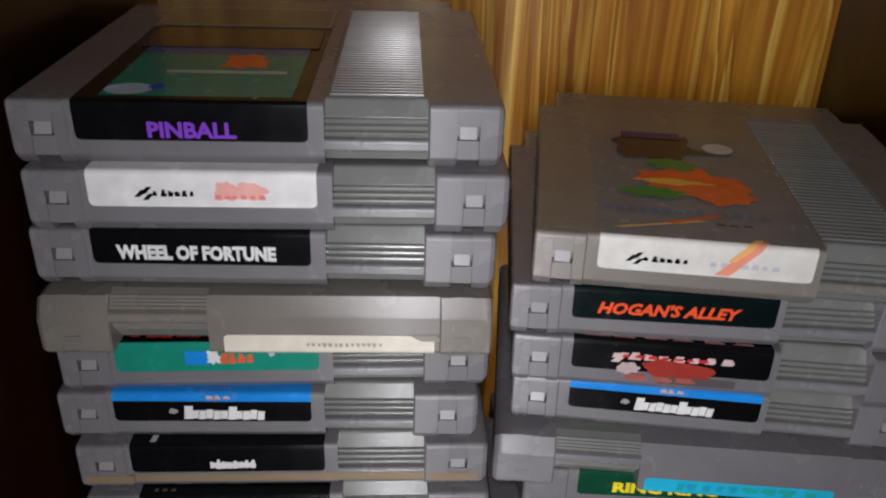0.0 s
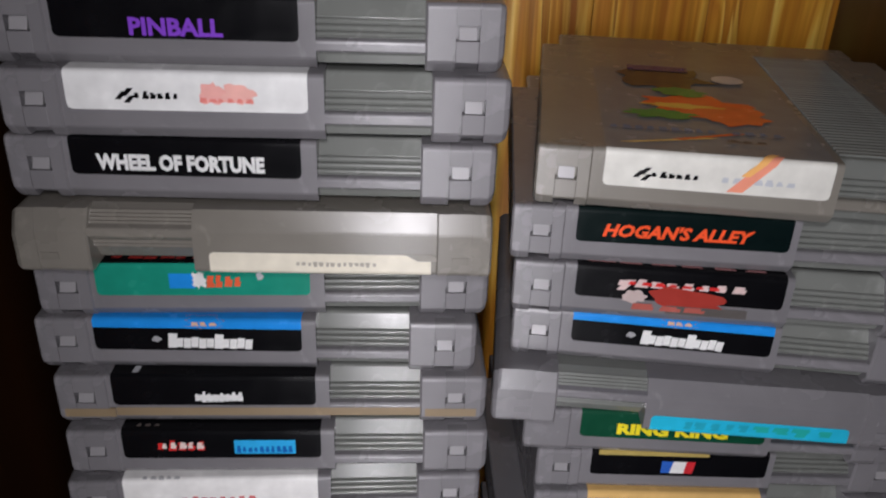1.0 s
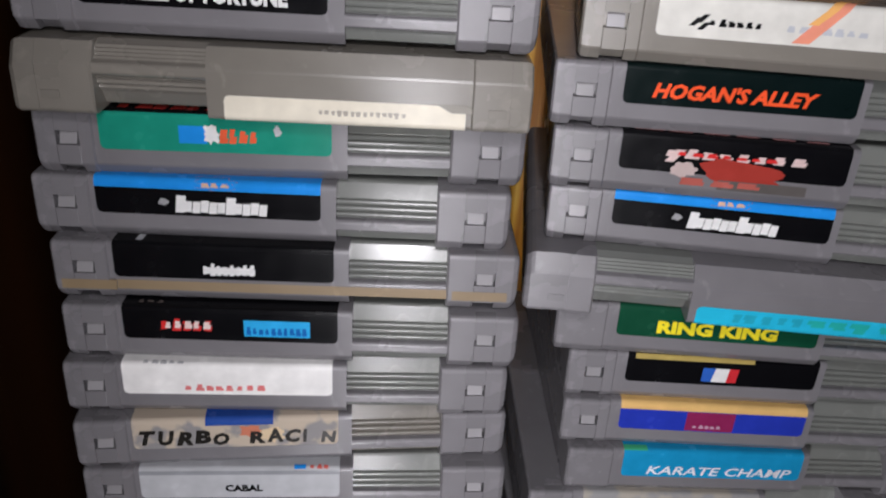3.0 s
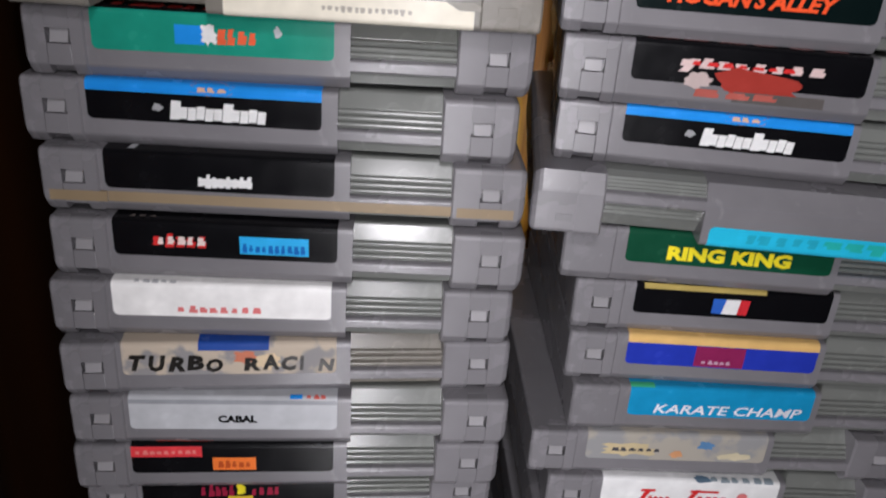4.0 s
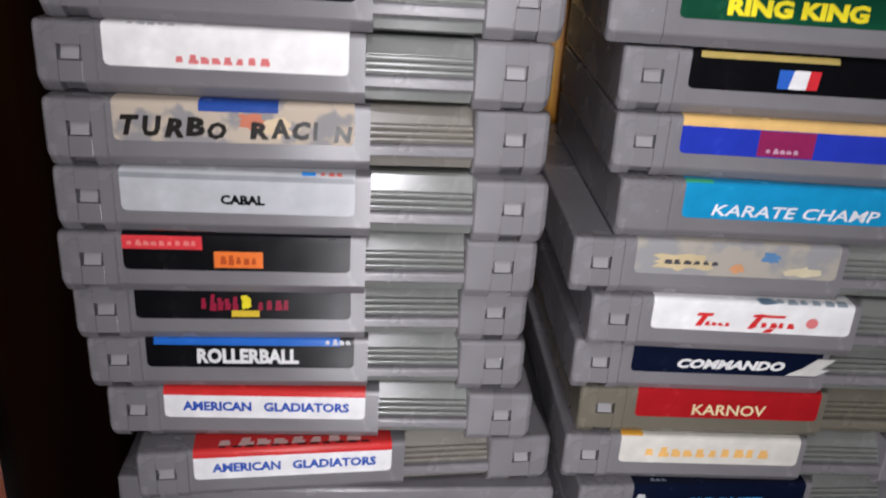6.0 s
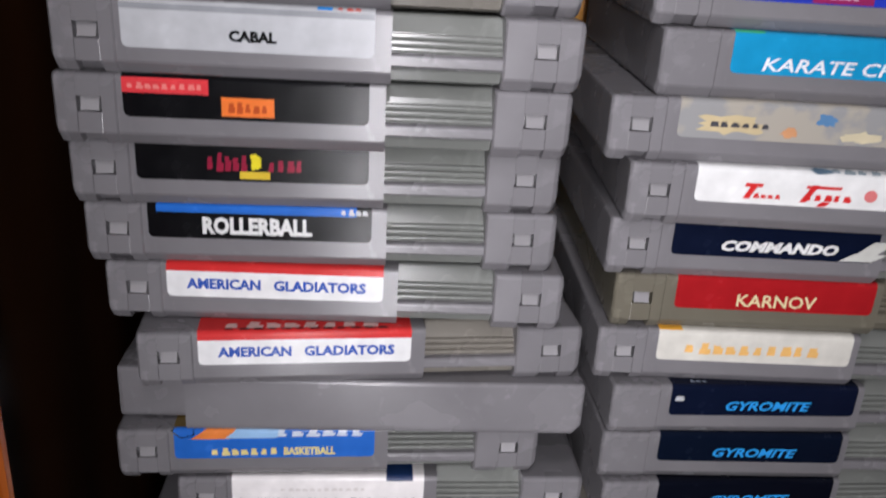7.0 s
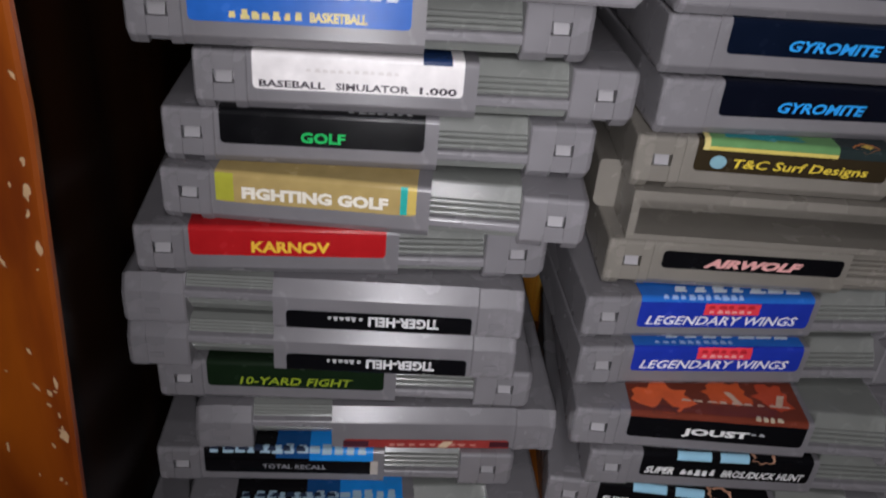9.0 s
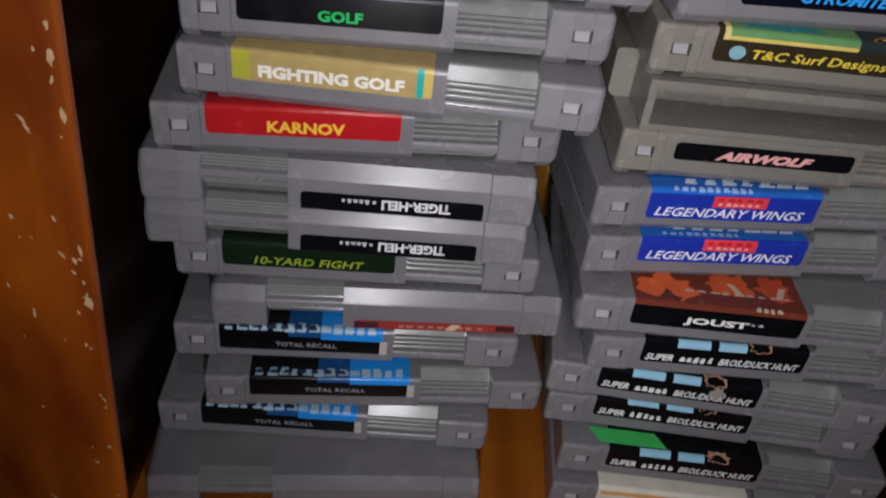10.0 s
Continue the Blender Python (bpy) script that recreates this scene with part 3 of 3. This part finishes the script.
cartridge(put(0.2648, 0.2490, 0.4122, 4.2), "grey game cartridge, silver label with black title", SILV,
          [("t", "CABAL", 0.42, 0.61, 2.2, 4.8, BLK, 0.05), ("r", 0.77, 0.83, 10.2, 11.6, SKY), ("b", 0.85, 0.95, 10.2, 11.6, 3, (0.6, 0.12, 0.1), 0), ("r", 0.0, 1.0, 8.6, 9.8, (0.3, 0.31, 0.33))], zb=6.2)
cartridge(put(0.2638, 0.2500, 0.3953, 5.0), "grey game cartridge, black label with red and orange print", BLK,
          [("r", 0.0, 0.345, 5.7, 9.2, (0.72, 0.05, 0.06)), ("b", 0.02, 0.33, 6.6, 8.2, 9, (0.8, 0.22, 0.2), 0), ("r", 0.395, 0.61, 0.9, 5.4, (0.85, 0.2, 0.04)),
           ("b", 0.42, 0.59, 1.6, 4.4, 5, (0.5, 0.08, 0.02), 0.1), ("r", 0.12, 0.4, 10.6, 30, (0.6, 0.06, 0.03))])
cartridge(put(0.2635, 0.2561, 0.3785, 5.7), "grey game cartridge, black label, dark red and yellow print", BLK,
          [("b", 0.3, 0.48, 2.4, 7.4, 5, (0.3, 0.015, 0.045), 0.1), ("b", 0.56, 0.72, 2.4, 6.0, 4, (0.3, 0.015, 0.045), 0.1), ("g", 0.48, 0.54, 2.2, 7.8, YEL), ("r", 0.44, 0.57, 0.7, 2.6, (0.7, 0.5, 0.04))])
cartridge(put(0.2644, 0.2582, 0.3616, 4.9), "grey game cartridge, black and blue label, white title", BLK,
          [("r", 0.04, 0.93, 7.0, 60, (0.02, 0.14, 0.55)), ("t", "ROLLERBALL", 0.24, 0.73, 1.2, 6.0, WHT, 0.04), ("b", 0.86, 0.99, 7.4, 9.0, 4, SILV, 0)], zb=7.5)
cartridge(put(0.2679, 0.2583, 0.3448, 3.8), "grey game cartridge, red and white label, blue title", (0.82, 0.82, 0.82), GLAD, zb=7.4)
cartridge(put(0.2763, 0.2574, 0.3276, 9.3), "grey cartridge, red and white label, brownish grip", (0.82, 0.82, 0.82), GLAD2, grip="warm")
cartridge(pose(0.2725, 0.2592, 0.3108, 0, 0, 4.7) @ pose(0.0665, 0.06, 0, 0, 0, 90), "grey game cartridge turned sideways, plain long edge outwards")
cartridge(put(0.2668, 0.2600, 0.2939, 7.0), "grey game cartridge, blue label with yellow title", (0.02, 0.13, 0.52),
          [("b", 0.18, 0.52, 0.9, 3.6, 7, (0.72, 0.62, 0.25), 0), ("t", "BASKETBALL", 0.54, 0.8, 0.9, 3.6, (0.72, 0.62, 0.25), 0.04), ("g", -0.02, 0.12, 6.4, 12, BLK), ("s", 0.08, 0.27, 6.6, 10, (0.75, 0.22, 0.05), 1.5),
           ("s", 0.25, 0.5, 6.8, 9.6, (0.3, 0.5, 0.75), 1.2), ("b", 0.5, 0.95, 7.0, 9.6, 6, (0.55, 0.62, 0.72), 0.5), ("r", 0, 1, 10.2, 50, (0.15, 0.1, 0.03)), ("b", 0.1, 0.9, 10.6, 13.0, 9, (0.5, 0.4, 0.12), 0.3)])
cartridge(put(0.2819, 0.2624, 0.2760, 5.6), "grey game cartridge, white label with black title", (0.84, 0.81, 0.8),
          [("t", "BASEBALL", 0.03, 0.34, 0.6, 2.7, (0.06, 0.05, 0.06), 0.02), ("t", "SIMULATOR", 0.39, 0.74, 0.6, 2.7, (0.06, 0.05, 0.06), 0.02), ("t", "1.000", 0.79, 0.97, 0.6, 2.7, (0.06, 0.05, 0.06), 0.02),
           ("b", 0.25, 0.7, 5.4, 6.6, 12, (0.72, 0.68, 0.66), 0), ("r", 0.8, 0.94, 9.0, 30, (0.01, 0.03, 0.1))], zb=6.6)
cartridge(put(0.2723, 0.2612, 0.2592, 4.8), "grey game cartridge, black label with green title", BLK,
          # grey bars past 10 mm are painted glare on the glossy face
          [("t", "GOLF", 0.39, 0.61, 1.1, 4.4, (0.02, 0.5, 0.12), 0.03), ("b", 0.62, 0.95, 10.6, 12.2, 7, (0.3, 0.3, 0.3), 0)], zb=6.7)
cartridge(put(0.2714, 0.2535, 0.2423, 0.5), "grey game cartridge, golden tan label with white title", (0.42, 0.31, 0.12),
          [("r", 0.0, 0.09, 0.4, 9.0, (0.42, 0.42, 0.05)), ("r", 0.92, 0.955, 0.2, 9.0, (0.03, 0.4, 0.36)), ("r", 0.955, 1.0, 0.6, 9.0, (0.6, 0.45, 0.12)),
           ("t", "FIGHTING GOLF", 0.13, 0.86, 1.3, 5.2, (0.82, 0.78, 0.68), 0.05)], zb=7.4)
cartridge(put(0.2633, 0.2552, 0.2255, 7.0), "grey game cartridge, red label with yellow title", CRIM,
          [("t", "KARNOV", 0.31, 0.71, 1.1, 5.0, (0.82, 0.5, 0.05), 0.03)], zb=7.3)
cartridge(put(0.2588, 0.2504, 0.2086, 3.5, True), "grey cartridge lying upside down, black label", BLK, HELI, zb=9.6)
cartridge(put(0.2586, 0.2504, 0.1918, 3.8, True), "grey cartridge lying upside down, black label", BLK, HELI, zb=9.6)
cartridge(put(0.2648, 0.2542, 0.1749, 4.3), "grey game cartridge, dark green label with yellow title", (0.008, 0.018, 0.008),
          [("t", "10-YARD FIGHT", 0.18, 0.82, 1.0, 4.2, (0.3, 0.4, 0.03), 0.0, 0.2)])
cartridge(put(0.2768, 0.2528, 0.1576, 5.9, True), "grey cartridge lying upside down, red capsule label", (0.3, 0.04, 0.035),
          [("r", 0.0, 0.12, 0.7, 3.2, (0.06, 0.015, 0.02)), ("r", 0.85, 1.0, 0.7, 3.4, (0.07, 0.02, 0.03)), ("b", 0.2, 0.75, 1.6, 3.0, 9, (0.5, 0.2, 0.16), 0), ("s", 0.34, 0.4, 0.6, 3.4, (0.6, 0.45, 0.3), 0.8)], zb=12.2)
for k, px, py, pz, yaw, low in ((26, 0.2627, 0.2503, 0.1407, 5.0, 6.0), (27, 0.2741, 0.2445, 0.1239, 6.8, 7.9), (28, 0.2560, 0.2408, 0.1070, 3.0, 7.1)):
    cartridge(put(px, py, pz, yaw), "grey game cartridge, black and bright blue label", BLK, TR + [("r", 0.985, 1.03, 0.2, 6.5, (0.5, 0.45, 0.4))], seed=3, zb=low)
cartridge(put(0.2568, 0.2229, 0.0901, 6.7, True), "grey cartridge upside down, jutting out under its stack", WHT, [("b", 0.3, 0.7, 1, 3, 6, SILV, 0)], zb=11.0)

DARKLABEL = (0.003, 0.008, 0.008)
cartridge(put(0.3931, 0.2552, 0.5490, -7.3), "yellowed grey cartridge, cream label, colourful printed face", (0.68, 0.67, 0.62),
          [("r", 0, 1, 10.4, 92, (0.2, 0.195, 0.19)), ("s", 0.13, 0.155, 2.8, 4.8, BLK, 0.9), ("s", 0.155, 0.18, 3.6, 5.6, BLK, 0.9), ("s", 0.165, 0.19, 2.0, 3.8, BLK, 0.9), ("b", 0.21, 0.43, 3.0, 4.8, 6, BLK, 0.3),
           ("b", 0.52, 0.85, 2.8, 4.6, 7, (0.5, 0.52, 0.56), 0), ("s", 0.55, 0.62, 0.6, 11.0, (0.8, 0.3, 0.2), 0.9), ("s", 0.6, 0.64, 5.0, 12.0, (0.85, 0.45, 0.15), 1.0),
           ("s", 0.06, 0.12, 14.5, 22.0, TAN, 3.2), ("s", 0.3, 0.36, 19.0, 27.0, (0.7, 0.12, 0.03), 2.2), ("b", 0.03, 0.55, 25.5, 29.0, 9, (0.12, 0.17, 0.26), 0), ("b", 0.6, 0.85, 25.5, 29.0, 4, (0.12, 0.17, 0.26), 0),
           ("g", 0.08, 0.72, 64, 97, (0.05, 0.035, 0.03)), ("g", 0.12, 0.84, 40, 64, (0.85, 0.13, 0.03)), ("g", 0.4, 0.88, 30, 56, (0.8, 0.15, 0.04)), ("g", 0.1, 0.5, 35, 46, (0.04, 0.26, 0.05)), ("g", 0.2, 0.66, 46, 52, (0.85, 0.5, 0.08)), ("g", 0.28, 0.62, 57, 70, (0.06, 0.25, 0.05)),
           ("r", 0.2, 0.55, 88, 94, (0.06, 0.03, 0.14)), ("o", 0.66, 0.84, 76, 86, (0.62, 0.57, 0.52)), ("b", 0.55, 0.75, 18.5, 20.5, 3, (0.09, 0.08, 0.08), 0)], shell="warm", ridges=True, grip="rib")
cartridge(put(0.3885, 0.2595, 0.5315, -4.5), "grey game cartridge, black label with orange-red title", DARKLABEL,
          [("t", "HOGAN'S ALLEY", 0.125, 0.83, 1.8, 5.8, (0.85, 0.1, 0.03), 0.035, 0.25)])
cartridge(put(0.3900, 0.2588, 0.5142, -6.1), "grey cartridge, black label, torn red sticker hanging over it", BLK,
          [("b", 0.2, 0.82, 4.0, 6.6, 8, (0.66, 0.5, 0.48), 0.4), ("s", 0.2, 0.24, 2.8, 6.2, (0.66, 0.5, 0.48), 0.8), ("b", 0.25, 0.7, 4.6, 5.8, 7, RED, 0.2), ("g", 0.3, 0.78, -3.8, 5.4, (0.34, 0.04, 0.03)), ("g", 0.22, 0.36, -1.4, 3.4, (0.5, 0.4, 0.38)),
           ("r", 0.45, 0.84, -3.6, -1.0, (0.1, 0.09, 0.085)), ("b", 0.28, 0.66, -3.0, -1.0, 3, (0.4, 0.1, 0.08), 0.3), ("b", 0.04, 0.95, 10.8, 12.8, 6, (0.35, 0.16, 0.16), 0)])
cartridge(put(0.3912, 0.2617, 0.4968, -7.1), "grey game cartridge, blue and black label with white title", BLK, WRESTLE)
cartridge(put(0.3870, 0.2544, 0.4798, -5.1, True), "grey cartridge lying upside down, cyan label with green print", (0.02, 0.46, 0.68),
          [("b", 0.08, 0.5, 1.0, 4.2, 4, (0.02, 0.4, 0.36), 0.3), ("b", 0.5, 0.85, 1.0, 4.2, 5, (0.02, 0.36, 0.5), 0.3)], zb=11.0)
cartridge(put(0.3974, 0.2630, 0.4628, -2.8), "grey game cartridge, dark green label with yellow title", DGREEN,
          [("t", "RING KING", 0.2, 0.8, 1.3, 5.6, YEL, 0.05)], clips=False)
cartridge(put(0.4031, 0.2672, 0.4452, -0.8), "grey game cartridge, black label with red and blue emblem", BLK,
          [("r", 0.04, 0.66, 8.0, 9.6, (0.42, 0.32, 0.1)), ("b", 0.06, 0.66, 10.2, 12, 9, (0.3, 0.22, 0.08), 0), ("r", 0.4, 0.465, 1.2, 6.0, (0.03, 0.12, 0.5)), ("s", 0.45, 0.54, 1.2, 6.0, WHT, 0.2), ("s", 0.53, 0.58, 1.2, 6.0, (0.6, 0.03, 0.04), 0.1)])
cartridge(put(0.4034, 0.2666, 0.4282, -0.4), "grey game cartridge, blue and tan label", (0.02, 0.04, 0.4),
          [("r", 0, 1, 7.4, 60, (0.72, 0.46, 0.17)), ("r", 0.36, 0.62, 0.3, 7.2, (0.25, 0.02, 0.09)), ("b", 0.4, 0.56, 1.2, 2.6, 5, (0.5, 0.3, 0.4), 0)])
cartridge(put(0.4065, 0.2662, 0.4111, 1.2), "grey game cartridge, light blue label with white title", (0.01, 0.26, 0.5),
          [("t", "KARATE CHAMP", 0.14, 0.95, 0.9, 4.2, (0.72, 0.76, 0.8), 0.0, 0.2), ("r", 0.0, 0.13, 9.8, 12.0, (0.05, 0.4, 0.2))], clips=False, zb=6.7)
cartridge(put(0.3958, 0.2656, 0.3942, 1.6), "grey cartridge with a scuffed, half torn label", None,
          [("g", 0.05, 0.42, 0.6, 7, (0.55, 0.45, 0.27)), ("b", 0.14, 0.42, 3.0, 4.6, 6, (0.06, 0.06, 0.07), 0.2), ("g", 0.6, 0.72, 4, 8, (0.1, 0.22, 0.4)), ("g", 0.7, 0.95, 0.4, 4, (0.62, 0.55, 0.38)), ("g", 0.45, 0.55, 1, 4, (0.6, 0.3, 0.15))],
          paper_mat=worn("torn_label", (0.36, 0.33, 0.28), (0.27, 0.27, 0.27), 70))
cartridge(put(0.4028, 0.2643, 0.3774, 0.6), "grey game cartridge, white label with red script", WHT,
          [("b", 0.23, 0.4, 1.6, 3.0, 5, RED, 0.3), ("s", 0.22, 0.25, 1.4, 5.6, RED, 0.5), ("s", 0.22, 0.3, 4.6, 5.6, RED, 0.4), ("b", 0.5, 0.72, 1.6, 3.6, 5, RED, 0.3), ("s", 0.48, 0.51, 1.2, 6.0, RED, 0.6), ("s", 0.5, 0.66, 5.0, 5.8, RED, 0.3),
           ("s", 0.56, 0.6, 0.3, 1.6, RED, 1.0), ("o", 0.77, 0.83, 2.2, 5.4, (0.7, 0.2, 0.2)), ("g", 0.5, 0.62, 8.4, 11.4, (0.1, 0.16, 0.22)), ("b", 0.6, 0.97, 9.0, 11.0, 6, (0.25, 0.3, 0.33), 0)], zb=7.3)
cartridge(put(0.4006, 0.2703, 0.3605, 1.9), "grey game cartridge, navy label with white title", NAVY,
          [("t", "COMMANDO", 0.24, 0.81, 1.6, 4.8, WHT, 0.045, 0.25), ("s", 0.82, 0.98, 0.3, 2.6, (0.6, 0.6, 0.56), 1.8), ("s", 0.9, 1.0, 2.6, 6.2, (0.6, 0.6, 0.56), 1.2)])
cartridge(put(0.4046, 0.2725, 0.3436, 2.1), "brown-stained grey cartridge, red label, cream title", (0.36, 0.012, 0.016),
          [("t", "KARNOV", 0.31, 0.71, 1.1, 4.9, (0.75, 0.66, 0.38), 0.0)], shell="olive")
cartridge(put(0.4017, 0.2719, 0.3268, 2.3), "grey game cartridge, pale label with orange print", (0.66, 0.64, 0.58),
          [("b", 0.14, 0.84, 2.2, 6.0, 10, (0.82, 0.48, 0.16), 0.1), ("r", 0.0, 0.12, 9.4, 12, (0.8, 0.4, 0.05))], zb=7.3)
for k, px, py, pz, yaw, low, ink in ((14, 0.4075, 0.2721, 0.3099, 5.2, 7.0, NAVY), (15, 0.4069, 0.2727, 0.2928, 4.2, 7.0, (0.003, 0.006, 0.016)), (16, 0.4089, 0.2741, 0.2754, 6.5, 6.6, (0.003, 0.004, 0.009))):
    extra = [("b", 0.02, 0.1, 4.5, 7.0, 1, SILV, 0.3), ("b", 0.1, 0.2, 10.8, 12.5, 3, (0.2, 0.23, 0.28), 0)] if k == 14 else []
    cartridge(put(px, py, pz, yaw), "grey game cartridge, dark navy label with blue title", ink, GYRO + extra, clips=False, zb=low)
cartridge(put(0.4053, 0.2686, 0.2585, 1.9), "grey cartridge, dark brown label, yellow title, sunny printed face", (0.03, 0.022, 0.012),
          [("t", "T&C Surf Designs", 0.2, 0.9, 0.8, 4.4, (0.72, 0.55, 0.06), 0.0, 0.2), ("o", 0.08, 0.165, 1.0, 5.2, (0.2, 0.36, 0.42)), ("r", 0.03, 0.72, 6.8, 8.0, (0.6, 0.48, 0.12)), ("r", 0.03, 0.72, 8.0, 30, (0.12, 0.26, 0.1)),
           ("g", 0.1, 0.6, 10, 16, (0.02, 0.22, 0.24)), ("r", 0.72, 1.0, 7.0, 30, (0.02, 0.03, 0.03)), ("g", 0.78, 0.95, 8.5, 14, (0.6, 0.2, 0.05)), ("g", 0.83, 0.91, 9.8, 12.6, (0.65, 0.45, 0.08)), ("r", 0.03, 0.06, 6.8, 30, (0.6, 0.5, 0.2))], shell="warm")
cartridge(pose(0.4012, 0.2678, 0.2417, 0, 0, 2.0) @ pose(0, 0.133, 0, 0, 0, 180), "yellowed cartridge turned round, open plug slot outwards", shell="warm", opened=True)
cartridge(put(0.4029, 0.2679, 0.2248, 2.9), "yellowed grey cartridge, narrow black label, pink title", BLK,
          [("t", "AIRWOLF", 0.23, 0.78, 0.9, 4.2, (0.72, 0.36, 0.34), 0.05, 0.35)], shell="warm", reach=6.2, zb=7.5)
for k, px, py, pz, yaw, low in ((20, 0.3980, 0.2658, 0.2070, 7.0, 5.7), (21, 0.3985, 0.2623, 0.1902, 6.9, 7.4)):
    cartridge(put(px, py, pz, yaw), "grey game cartridge, deep blue label with white title", (0.015, 0.035, 0.34), WINGS, zb=low)
cartridge(put(0.3992, 0.2465, 0.1733, 0.8), "grey game cartridge, black label with fiery red face", BLK,
          [("t", "JOUST", 0.31, 0.69, 1.4, 5.0, WHT, 0.035), ("b", 0.7, 0.78, 3.8, 4.8, 2, SILV, 0), ("r", 0, 1, 8.6, 60, (0.16, 0.035, 0.02)), ("g", -0.0, 0.4, 9.2, 26, (0.75, 0.13, 0.04)), ("g", 0.4, 0.75, 13, 30, (0.6, 0.1, 0.03)),
           ("g", 0.1, 0.3, 9.0, 14, (0.12, 0.03, 0.02)), ("g", 0.72, 0.98, 12, 30, (0.5, 0.07, 0.03)), ("b", 0.3, 0.95, 16, 17.2, 9, (0.6, 0.42, 0.3), 0.4), ("s", 0.62, 0.66, 16, 22, (0.6, 0.42, 0.3), -0.5), ("s", 0.84, 0.88, 16, 22, (0.6, 0.42, 0.3), 0.4), ("b", 0.7, 0.86, 9.6, 11.4, 4, (0.5, 0.42, 0.3), 0)], zb=6.7)
for k, px, py, pz, yaw, low, seed in ((23, 0.4065, 0.2471, 0.1565, 2.1, 7.0, 5), (24, 0.3953, 0.2455, 0.1396, -2.5, 6.8, 6), (25, 0.3974, 0.2469, 0.1228, -2.0, 7.9, 7), (26, 0.4049, 0.2388, 0.1059, -0.9, 7.4, 8)):
    extra = {24: [("g", 0.68, 0.8, 1.0, 8.5, (0.3, 0.27, 0.24))], 26: [("s", -0.06, 0.38, 11.2, 18.0, (0.06, 0.5, 0.12), -0.6)]}.get(k, [])
    cartridge(put(px, py, pz, yaw), "grey game cartridge, black label with slanted white title", BLK, DUCK + extra, seed=seed, zb=low)
cartridge(put(0.4041, 0.2347, 0.0891, 0.0), "grey game cartridge, pale label with orange print", (0.7, 0.66, 0.56),
          [("r", 0.02, 0.98, 5.8, 8.0, (0.75, 0.4, 0.14))])
